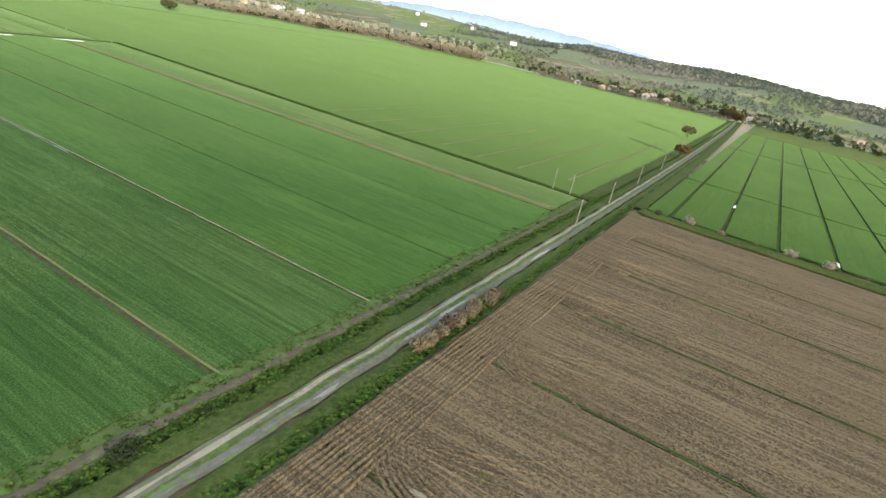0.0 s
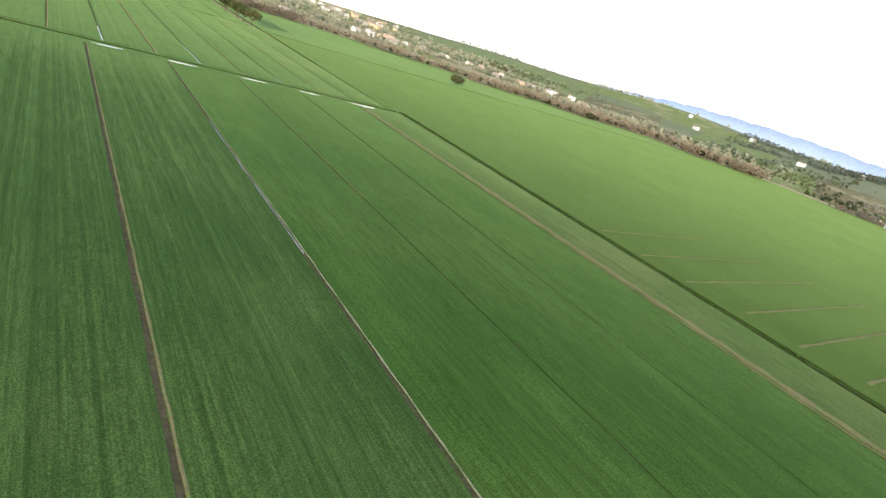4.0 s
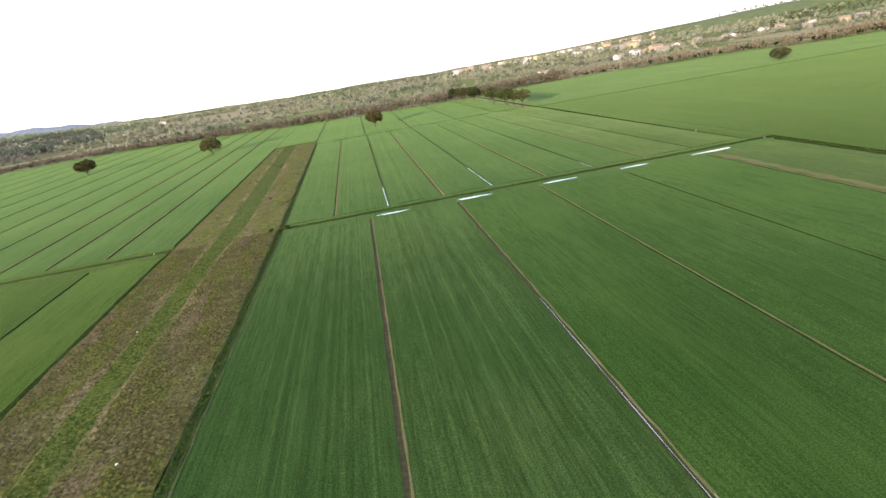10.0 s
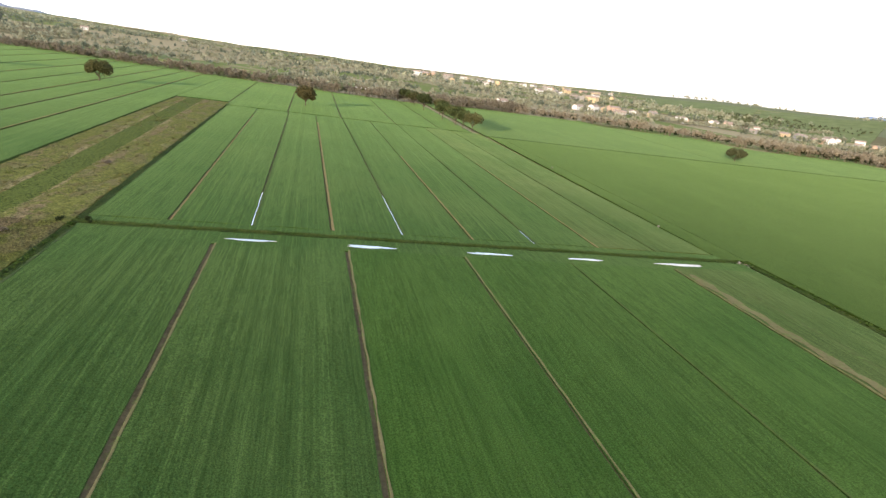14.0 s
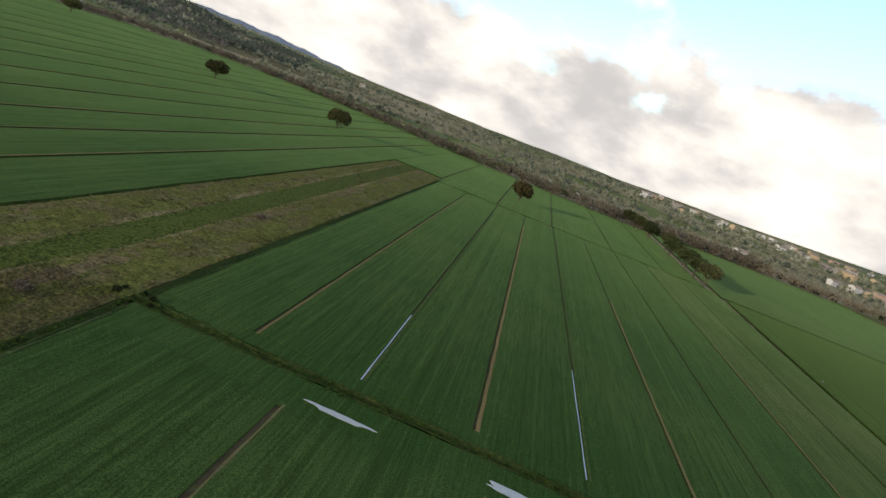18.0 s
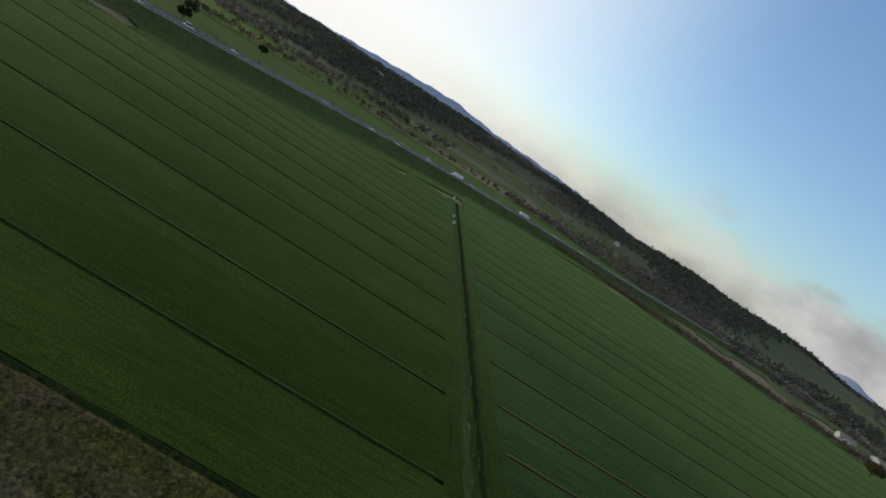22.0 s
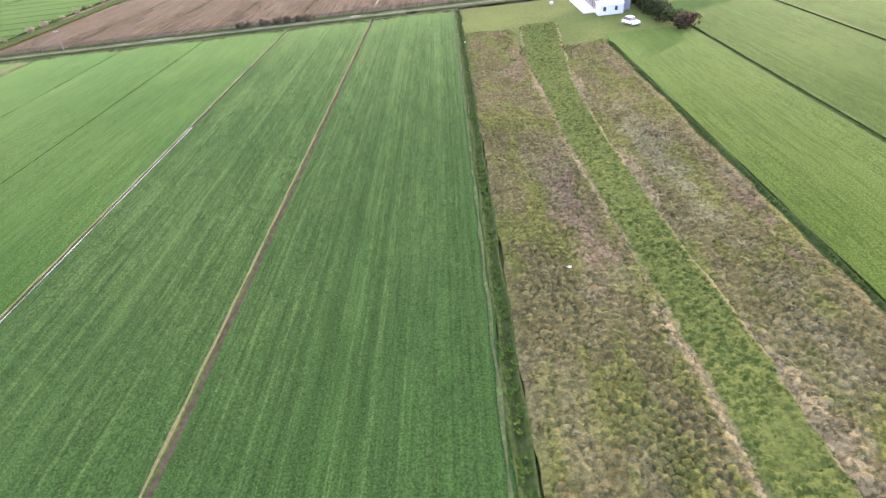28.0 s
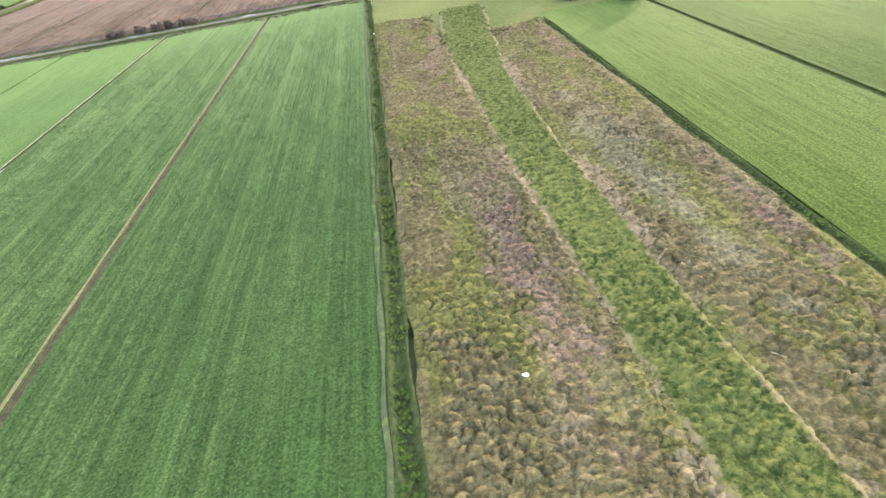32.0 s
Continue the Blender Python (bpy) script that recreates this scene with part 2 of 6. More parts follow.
mud = soil_material("wet_mud", (0.0405, 0.0333, 0.0171), (0.0774, 0.0608, 0.0333), 1.4, 0.1, 0.25)
gravel = soil_material("gravel_road", (0.056, 0.056, 0.034), (0.100, 0.094, 0.062), 1.1, 0.06, 0.8)
pale_gravel = soil_material("pale_gravel", (0.19, 0.155, 0.092), (0.27, 0.222, 0.14), 0.9, 0.05)
pale_silt = soil_material("pale_silt", (0.13, 0.112, 0.072), (0.20, 0.175, 0.120), 1.2, 0.06, 0.25)
wet_gravel = soil_material("wet_gravel", (0.06, 0.057, 0.047), (0.11, 0.104, 0.086), 0.9, 0.05)
asphalt = soil_material("motorway_asphalt", (0.0660, 0.0660, 0.0660), (0.1056, 0.1043, 0.1003), 0.6, 0.02)
embank = soil_material("embankment_grass", (0.046, 0.064, 0.020), (0.088, 0.102, 0.036), 0.4, 0.4)


def plough_material():
    m, gr, finish = material("ploughed_clay", 1.0, 0.02)
    p = gr.n("ShaderNodeNewGeometry").outputs["Position"]
    clod = gr.noise(gr.scaled(p, (1.0, 0.55, 1.0)), 5.2, 4.0, 0.7)
    rows = gr.noise(gr.scaled(p, (1.0, 0.03, 1.0)), 2.0, 2.0)
    wide = gr.noise(p, 0.03, 4.0)
    c = gr.mix(gr.ramp(clod, 0.41, 0.60), (0.0568, 0.0405, 0.0220), (0.1445, 0.1056, 0.0607))
    c = gr.mix(gr.math("MULTIPLY", gr.ramp(rows, 0.5, 0.64), 0.5), c, (0.1634, 0.1197, 0.0669))
    c = gr.mix(gr.math("MULTIPLY", gr.ramp(rows, 0.48, 0.36), 0.5), c, (0.0499, 0.0361, 0.0202))
    c = gr.mix(gr.math("MULTIPLY", gr.ramp(wide, 0.45, 0.7), 0.4), c, (0.1101, 0.0774, 0.0422))
    c = gr.mix(gr.math("MULTIPLY", gr.ramp(gr.noise(p, 0.22, 5.0, 0.7), 0.60, 0.70), 0.4), c, (0.0568, 0.0697, 0.0203))
    return finish(c, gr.math("ADD", clod, gr.math("MULTIPLY", rows, 0.6)), 0.3, 1.0)


def fallow_material(name, green, pale=1.0):
    """Dead stalks, bare brown patches, olive and green weeds, in drifts."""
    m, gr, finish = material(name, 1.0, 0.02)
    p = gr.n("ShaderNodeNewGeometry").outputs["Position"]
    drift = gr.noise(gr.scaled(p, (1.0, 0.35, 1.0)), 0.13, 5.0, 0.6)
    drift2 = gr.noise(gr.scaled(p, (1.0, 0.4, 1.0)), 0.21, 4.0, 0.6)
    fine = gr.ramp(gr.noise(p, 2.6, 4.0, 0.65), 0.28, 0.72)
    c = gr.mix(fine, (0.0484, 0.0420, 0.0156), (0.0966, 0.0839, 0.0328))
    c = gr.mix(gr.math("MULTIPLY", gr.ramp(drift, 0.50, 0.57), 0.6), c, gr.mix(fine, (0.0604, 0.0511, 0.0196), (0.1104, 0.0931, 0.0378)))
    c = gr.mix(gr.math("MULTIPLY", gr.ramp(drift2, 0.51 - green, 0.58 - green), 0.75), c, gr.mix(fine, (0.0414, 0.0503, 0.0098), (0.0949, 0.0969, 0.0229)))
    c = gr.mix(gr.math("MULTIPLY", gr.ramp(drift, 0.46, 0.36), 0.5), c, gr.mix(fine, (0.0725, 0.0603, 0.0295), (0.1312, 0.1097, 0.0574)))
    stem = gr.n("ShaderNodeAttribute", {"attribute_name": "stem"}).outputs["Fac"]
    stem = gr.math("ADD", stem, gr.math("MULTIPLY", gr.math("SUBTRACT", gr.noise(gr.scaled(p, (1.0, 0.6, 1.0)), 0.42, 6.0, 0.68), 0.5), 3.4))
    c = gr.mix(gr.math("MULTIPLY", gr.ramp(stem, 0.50, 0.95), 0.80), c, gr.mix(fine, (0.0753, 0.0520, 0.0290), (0.1338, 0.0941, 0.0549)))
    sage = gr.n("ShaderNodeAttribute", {"attribute_name": "sage"}).outputs["Fac"]
    sage = gr.math("ADD", sage, gr.math("MULTIPLY", gr.math("SUBTRACT", gr.noise(p, 0.25, 4.0, 0.6), 0.5), 2.0))
    c = gr.mix(gr.math("MULTIPLY", gr.ramp(sage, 0.45, 0.9), 0.65), c, gr.mix(fine, (0.0619, 0.0598, 0.0273), (0.1407, 0.1282, 0.0693)))
    straw = gr.n("ShaderNodeAttribute", {"attribute_name": "straw"}).outputs["Fac"]
    c = gr.mix(gr.ramp(gr.math("ADD", straw, gr.math("MULTIPLY", gr.math("SUBTRACT", gr.noise(p, 0.9, 5.0, 0.7), 0.5), 2.0)), 0.35, 0.75), c, gr.mix(fine, (0.0919, 0.0738, 0.0328), (0.1595, 0.1265, 0.0638)))
    stir = gr.n("ShaderNodeTexNoise", None, Vector=p, Scale=1.3, Detail=3.0).outputs["Color"]
    q = gr.n("ShaderNodeVectorMath", {"operation": "ADD"}, i0=p, i1=gr.scaled(stir, (1.1, 1.1, 1.1))).outputs[0]
    tuftc = gr.n("ShaderNodeTexVoronoi", {"feature": "F1"}, Vector=q, Scale=1.05)
    tv = gr.n("ShaderNodeSeparateColor", None, Color=tuftc.outputs["Color"]).outputs[0]
    # colour darkened along the cracks between tussocks
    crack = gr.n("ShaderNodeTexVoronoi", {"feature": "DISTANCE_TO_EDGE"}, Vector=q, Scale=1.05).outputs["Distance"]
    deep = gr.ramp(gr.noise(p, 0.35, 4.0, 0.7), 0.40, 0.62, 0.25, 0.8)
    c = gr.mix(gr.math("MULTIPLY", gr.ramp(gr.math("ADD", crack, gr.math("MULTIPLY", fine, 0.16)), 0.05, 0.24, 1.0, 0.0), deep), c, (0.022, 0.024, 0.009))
    c = gr.mix(1.0, c, gr.mix(tv, [0.84 * pale] * 3, [1.26 * pale] * 3), "MULTIPLY")
    return finish(c, fine, 0.10, 0.7)


def track_material():
    """Grass of the track: fresh green, turning to straw towards its rims."""
    m, gr, finish = material("lush_track_grass", 1.0, 0.02)
    p = gr.n("ShaderNodeNewGeometry").outputs["Position"]
    tuft = gr.noise(p, 1.9, 6.0, 0.72)
    drift = gr.noise(gr.scaled(p, (1.0, 0.3, 1.0)), 0.3, 4.0)
    c = gr.mix(gr.ramp(tuft, 0.38, 0.62), (0.021, 0.036, 0.008), (0.088, 0.099, 0.024))
    c = gr.mix(gr.math("MULTIPLY", gr.ramp(drift, 0.48, 0.66), 0.5), c, (0.064, 0.080, 0.020))
    rim = gr.n("ShaderNodeAttribute", {"attribute_name": "rim"}).outputs["Fac"]
    c = gr.mix(gr.ramp(gr.math("ADD", rim, gr.math("MULTIPLY", gr.math("SUBTRACT", gr.noise(p, 0.8, 5.0, 0.7), 0.5), 2.2)), 0.55, 1.0), c, gr.mix(tuft, (0.096, 0.080, 0.030), (0.185, 0.158, 0.072)))
    return finish(c, tuft, 0.2, 0.9)


def clump_material(name, cols):
    """Weed tussocks: colour by drift and by tussock."""
    m, gr, finish = material(name, 1.0, 0.02)
    geo = gr.n("ShaderNodeNewGeometry")
    p, isl = geo.outputs["Position"], geo.outputs["Random Per Island"]
    drift = gr.noise(gr.scaled(p, (1.0, 0.35, 1.0)), 0.13, 5.0, 0.6)
    drift2 = gr.noise(gr.scaled(p, (1.0, 0.4, 1.0)), 0.21, 4.0, 0.6)
    c = gr.mix(isl, cols[0], cols[1])
    c = gr.mix(gr.math("MULTIPLY", gr.ramp(drift, 0.48, 0.60), 0.7), c, gr.mix(isl, cols[2], cols[3]))
    c = gr.mix(gr.math("MULTIPLY", gr.ramp(drift2, 0.50, 0.62), 0.65), c, gr.mix(isl, cols[4], cols[5]))
    fine = gr.noise(p, 6.0, 4.0, 0.7)
    c = gr.mix(gr.math("MULTIPLY", gr.ramp(fine, 0.5, 0.7), 0.4), c, cols[5])
    return finish(c, fine, 0.08, 0.8)


def water_material(name, a, b, spec=0.5, dull=0.0):
    m, gr, finish = material(name, 0.06, spec)
    p = gr.n("ShaderNodeNewGeometry").outputs["Position"]
    n = gr.noise(p, 1.5, 3.0)
    return finish(gr.mix(n, a, b), n, 0.004, 0.3, rough_in=gr.ramp(n, 0.3, 0.7, 0.03 + dull, 0.14 + dull))


def valley_material():
    """Far ground: a quilt of meadows, bare fields, scrub and woodland floor."""
    m, gr, finish = material("valley_ground", 1.0, 0.0)
    p = gr.n("ShaderNodeNewGeometry").outputs["Position"]
    cell = gr.n("ShaderNodeTexVoronoi", {"feature": "F1"}, Vector=gr.scaled(p, (1.0, 0.7, 1.0)), Scale=0.0052)
    sepc = gr.n("ShaderNodeSeparateColor", None, Color=cell.outputs["Color"])
    pick, pick2 = sepc.outputs[0], sepc.outputs[1]
    fine, mid = gr.noise(p, 0.12, 5.0, 0.7), gr.noise(p, 0.02, 5.0, 0.6)
    # far ground lightened here to stand in for the haze of distance
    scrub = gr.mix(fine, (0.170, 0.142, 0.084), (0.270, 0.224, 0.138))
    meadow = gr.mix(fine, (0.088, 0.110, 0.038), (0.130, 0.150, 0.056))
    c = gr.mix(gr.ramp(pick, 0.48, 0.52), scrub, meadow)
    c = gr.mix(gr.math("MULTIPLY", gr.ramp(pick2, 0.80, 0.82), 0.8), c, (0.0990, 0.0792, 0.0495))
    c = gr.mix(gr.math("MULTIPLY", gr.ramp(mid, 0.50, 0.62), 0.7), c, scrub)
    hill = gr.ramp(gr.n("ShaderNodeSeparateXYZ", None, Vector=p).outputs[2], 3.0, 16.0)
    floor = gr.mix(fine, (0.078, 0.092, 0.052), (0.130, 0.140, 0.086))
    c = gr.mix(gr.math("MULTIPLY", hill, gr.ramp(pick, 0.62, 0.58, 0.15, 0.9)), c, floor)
    return finish(c, fine, 1.0, 0.4)


plough = plough_material()
lush = track_material()
fallow_mat = fallow_material("fallow_weeds", 0.03)
fallow_green = fallow_material("grassy_fallow", 0.10, 1.3)
clump_mat = clump_material("weed_tussocks", [(0.0513, 0.0461, 0.0171), (0.1333, 0.1150, 0.0432), (0.0764, 0.0662, 0.0342), (0.1505, 0.1288, 0.0715), (0.0398, 0.0644, 0.0090), (0.0985, 0.1107, 0.0276)])
track_clump_mat = clump_material("green_tussocks", [(0.0190, 0.0337, 0.0066), (0.0727, 0.0876, 0.0152), (0.0277, 0.0421, 0.0085), (0.0901, 0.0978, 0.0228), (0.0399, 0.0506, 0.0095), (0.0797, 0.0843, 0.0209)])
bank_clump_mat = clump_material("bank_tussocks", [(0.0120, 0.0284, 0.0058), (0.0372, 0.0653, 0.0108), (0.0186, 0.0356, 0.0065), (0.0528, 0.0713, 0.0144), (0.0252, 0.0469, 0.0072), (0.0498, 0.0739, 0.0144)])
# still water: pale base colour stands in for the reflected sky
water = water_material("still_water", (0.26, 0.27, 0.25), (0.36, 0.36, 0.33))
muddy_water = water_material("muddy_water", (0.11, 0.10, 0.08), (0.16, 0.15, 0.12), 0.10, 0.25)
ground_mat = valley_material()

# ---- mesh helpers ----
def mesh_of(name, verts, faces, mat, smooth=False):
    me = bpy.data.meshes.new(name)
    me.from_pydata([tuple(v) for v in verts], [], [tuple(f) for f in faces])
    if mat:
        me.materials.append(mat)
    if smooth:
        me.polygons.foreach_set("use_smooth", [True] * len(me.polygons))
    me.update()
    return me


def grid_mesh(name, xs, ys, height, mat, skirt=0.0, smooth=True):
    """A sheet over xs by ys with z from height(X, Y), and a skirt round it."""
    nx, ny = len(xs), len(ys)
    X, Y = np.meshgrid(xs, ys)
    X, Y, Z = height(X, Y)
    v = np.stack([X.ravel(), Y.ravel(), Z.ravel()], 1)
    i = np.arange(nx * ny).reshape(ny, nx)
    f = np.stack([i[:-1, :-1], i[:-1, 1:], i[1:, 1:], i[1:, :-1]], -1).reshape(-1, 4)
    if skirt:
        ring = np.r_[i[0, :], i[1:, -1], i[-1, -2::-1], i[-2:0:-1, 0]]
        low = v[ring].copy()
        low[:, 2] -= skirt
        base, m = len(v), len(ring)
        v = np.r_[v, v[ring], low]
        k = np.arange(m)
        k2 = (k + 1) % m
        f = np.r_[f, np.stack([base + k2, base + k, base + m + k, base + m + k2], -1)]
    return mesh_of(name, v.tolist(), f.tolist(), mat, smooth)


def wob(a, size, seed):
    """Smooth wobble of an array, within about +-size."""
    return size * (np.sin(a * 0.31 + seed) + 0.6 * np.sin(a * 0.83 + 2.1 * seed) + 0.4 * np.sin(a * 2.3 + 3.7 * seed)) / 1.6


def strip(name, x0, x1, y0, y1, mat, label, category="field", crown=0.18, top=0.0, rag=0.07, skirt=0.5, step=3.0, lean=(0.0, 0.0), thing=True):
    """A cambered land between two furrows, with slightly ragged edges. lean: how far the edges have shifted in x at y1."""
    ys = np.linspace(y0, y1, max(4, int(abs(y1 - y0) / step)))
    us = np.array([0, .02, .08, .2, .35, .5, .65, .8, .92, .98, 1.0])
    sd = (x0 * 0.37 + y0 * 0.11) % 6.0

    def height(U, Y):
        u = (Y - y0) / (y1 - y0)
        a = x0 + lean[0] * u + wob(Y, rag, sd)
        b = x1 + lean[1] * u + wob(Y, rag, sd + 2)
        X = a + (b - a) * U
        Z = top + crown * (1 - (2 * U - 1) ** 2) + wob(X * 1.7 + Y * 0.9, 0.02, sd)
        return X, Y + wob(X, rag, sd), Z
    ob = new(name, grid_mesh(name, us, ys, height, mat, skirt))
    if thing:
        tagged(ob, label, category, kind="structure")
    return ob


def ribbon(name, pts, width, z, mat, wobble=0.0, lift=0.0):
    """A strip along a polyline. lift: how far its middle stands over its edges."""
    pts = np.array(pts, float)
    d = np.gradient(pts, axis=0)
    d /= np.linalg.norm(d, axis=1)[:, None]
    nrm = np.stack([-d[:, 1], d[:, 0]], 1)
    w = np.broadcast_to(width, len(pts)).astype(float)
    v, f = [], []
    for k, (p, q) in enumerate(zip(pts, nrm)):
        a, b = w[k] / 2 + wobble * math.sin(k * 1.7), w[k] / 2 + wobble * math.sin(k * 2.3 + 1)
        zz = z[k] if hasattr(z, "__len__") else z
        v += [(*(p + q * a), zz), (*p, zz + lift), (*(p - q * b), zz)]
        if k:
            n0, n1 = 3 * (k - 1), 3 * k
            f += [(n0, n0 + 1, n1 + 1, n1), (n0 + 1, n0 + 2, n1 + 2, n1 + 1)]
    f = [fc[::-1] for fc in f]
    return mesh_of(name, v, f, mat, True)


def line(a, b, step=4.0):
    n = max(2, int(math.dist(a, b) / step))
    return [(a[0] + (b[0] - a[0]) * k / n, a[1] + (b[1] - a[1]) * k / n) for k in range(n + 1)]


def smooth_line(pts, per=12):
    """Catmull-Rom through the points."""
    pts = [np.array(p, float) for p in pts]
    pts = [2 * pts[0] - pts[1], *pts, 2 * pts[-1] - pts[-2]]
    out = []
    for a, b, c, d in zip(pts, pts[1:], pts[2:], pts[3:]):
        for k in range(per):
            t = k / per
            out.append(0.5 * (2 * b + (c - a) * t + (2 * a - 5 * b + 4 * c - d) * t * t + (3 * b - a - 3 * c + d) * t ** 3))
    return [tuple(p) for p in out + [pts[-2]]]


# ---- the valley floor and its hills ----
SKYLINE = [(-180, 0.2), (-150, 0.5), (-120, 0.9), (-98, 0.95), (-91, 1.15), (-84, 1.15), (-79, 1.35), (-75, 0.75), (-68, 0.7), (-61, 0.8), (-55, 0.75),
           (-49, 0.60), (-40, 0.22), (-32, -0.10), (-25, -0.60), (-18, -1.0), (-10, -1.2), (0, -1.25), (8, -1.2), (16, -1.05), (21, -0.85), (27, -0.5), (33, -0.1),
           (40, 0.3), (50, 0.8), (58, 1.0), (69, 1.0), (78, 1.3), (88, 1.4), (98, 1.2), (108, 0.95), (116, 0.75), (122, 0.7), (130, 0.6), (142, 0.3), (160, 0.0), (180, 0.2)]
RIDGE = [(-180, 2600), (-120, 1900), (-98, 1700), (-75, 1750), (-55, 2100), (-40, 2600), (-20, 3200), (10, 3300), (25, 2600), (45, 2000), (80, 1750), (105, 1900), (125, 2600), (180, 2600)]
MID = (0.0, -60.0)


def terrain(x, y):
    """Height of the ground: flat in the middle, rising to wooded ridges all round."""
    dx, dy = np.asarray(x, float) - MID[0], np.asarray(y, float) - MID[1]
    r, yaw = np.hypot(dx, dy), np.degrees(np.arctan2(-dx, dy))
    ridge = np.interp(yaw, *zip(*RIDGE))
    el = np.interp(yaw, *zip(*SKYLINE))
    top = 38 + ridge * np.tan(np.radians(el)) - 6
    u = np.clip((r - 0.50 * ridge) / (0.50 * ridge), 0, 2.5)
    rise = np.where(u < 1, u * u * (3 - 2 * u), 1 - 0.12 * (u - 1))
    bumps = 0.13 * np.sin(x * 0.0061 + 1) * np.sin(y * 0.0053) + 0.07 * np.sin(x * 0.017 + y * 0.013)
    return -0.9 + top * rise * (1 + bumps * (u > 0))


rr = np.r_[0, np.geomspace(30, 900, 24), np.geomspace(960, 4700, 60)]
aa = np.linspace(0, 2 * math.pi, 241)
v, f = [], []
for r in rr:
    for a in aa[:-1]:
        px, py = MID[0] + r * math.cos(a), MID[1] + r * math.sin(a)
        v.append((px, py, 0))
vv = np.array(v)
vv[:, 2] = terrain(vv[:, 0], vv[:, 1])
for j in range(len(rr) - 1):
    for k in range(240):
        f.append((j * 240 + k, (j + 1) * 240 + k, (j + 1) * 240 + (k + 1) % 240, j * 240 + (k + 1) % 240))
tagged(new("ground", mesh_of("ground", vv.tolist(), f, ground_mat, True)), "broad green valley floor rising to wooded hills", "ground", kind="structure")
# pale mountains at the edge of sight, behind the hills; the haze is painted on
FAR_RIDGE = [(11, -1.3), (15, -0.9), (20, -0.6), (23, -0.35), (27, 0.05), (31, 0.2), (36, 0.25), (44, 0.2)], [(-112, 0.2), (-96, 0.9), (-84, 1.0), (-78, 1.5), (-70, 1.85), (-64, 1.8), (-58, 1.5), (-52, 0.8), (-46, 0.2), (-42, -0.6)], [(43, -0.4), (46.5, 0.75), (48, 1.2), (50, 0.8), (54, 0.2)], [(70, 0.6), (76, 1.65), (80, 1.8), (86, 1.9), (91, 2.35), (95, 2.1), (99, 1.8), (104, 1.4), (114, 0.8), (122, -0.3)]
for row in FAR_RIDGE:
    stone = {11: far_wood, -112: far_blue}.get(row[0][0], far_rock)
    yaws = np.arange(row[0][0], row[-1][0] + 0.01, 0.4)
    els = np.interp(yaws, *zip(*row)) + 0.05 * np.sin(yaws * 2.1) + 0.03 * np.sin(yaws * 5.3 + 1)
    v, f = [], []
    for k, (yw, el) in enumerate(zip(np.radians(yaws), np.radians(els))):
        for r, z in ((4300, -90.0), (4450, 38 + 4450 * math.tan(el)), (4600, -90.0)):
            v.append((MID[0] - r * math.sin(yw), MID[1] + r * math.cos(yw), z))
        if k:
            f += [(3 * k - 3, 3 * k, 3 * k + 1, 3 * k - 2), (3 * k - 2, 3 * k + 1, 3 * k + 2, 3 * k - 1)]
    tagged(new("backdrop", mesh_of("backdrop", v, f, stone, True)), "distant mountains behind the hills, blued by painted haze", "mountains", kind="structure")



def pasture(yaw0, yaw1, r0, r1, mat, label):
    """A grassy slope laid on the hills, between two bearings and two distances."""
    ya, ra = np.linspace(yaw0, yaw1, 30), np.linspace(r0, r1, 14)

    def height(A, R):
        R = R + 45 * np.sin(A * 0.9 + yaw0) + 20 * np.sin(A * 2.7)
        X, Y = MID[0] - R * np.sin(np.radians(A)), MID[1] + R * np.cos(np.radians(A))
        return X, Y, terrain(X, Y) + 1.2
    tagged(new("hill_pasture", grid_mesh("hill_pasture", ya, ra, height, mat, 3.0)), label, "pasture", kind="structure")


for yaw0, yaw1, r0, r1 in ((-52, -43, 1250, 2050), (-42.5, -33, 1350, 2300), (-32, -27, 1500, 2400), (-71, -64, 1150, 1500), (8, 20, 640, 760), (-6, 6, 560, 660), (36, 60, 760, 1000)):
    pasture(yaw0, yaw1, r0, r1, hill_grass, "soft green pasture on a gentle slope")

# ---- lands and furrows ----
FIELD = "young green cereal field sown in long rows"


def furrow(xa, xb, ya, yb, width, mat, label, z=-0.16, wobble=0.04):
    tagged(new("furrow", ribbon("furrow", line((xa, ya), (xb, yb), 5), width, z, mat, wobble, -0.06)), label, "furrow", kind="structure")


def dry_edge(xa, xb, ya, yb, width, mat=None, wobble=0.06, z=0.055):
    tagged(new("dry_edge", ribbon("dry_edge", line((xa, ya), (xb, yb), 3), width, z, mat or tan, wobble, 0.04)),
           "pale dry grass edge along a furrow", "field edge", kind="structure")


def pool(x, y, lx, ly, z, name="puddle", seed=0, mat=None, label="shallow bright puddle lying on a field headland"):
    """A shallow puddle with an uneven shore."""
    n = 40
    ring = []
    for k in range(n):
        a = 2 * math.pi * k / n
        q = 1 + 0.16 * math.sin(3 * a + seed) + 0.10 * math.sin(5 * a + 2 * seed) + 0.06 * math.sin(11 * a + seed)
        ring.append((x + lx / 2 * q * math.cos(a), y + ly / 2 * q * math.sin(a), z))
    v = ring + [(p[0], p[1], z - 0.15) for p in ring]
    f = [list(range(n))] + [(k, n + k, n + (k + 1) % n, (k + 1) % n) for k in range(n)]
    tagged(new(name, mesh_of(name, v, f, mat or water)), label, name.replace("_", " "), kind="structure")


# south block, east of the fallow; each furrow's x at its south end and at its north end
SOUTH_X = [(-24.95, -24.95), (-0.35, 0.35), (25.6, 25.8), (51.0, 50.7), (76.8, 75.9), (104.6, 102.6)]
GAPS = [-0.3, 0.36, 0.32, 0.20, 0.16, 0.2]
S0, S1 = -228.0, -0.5


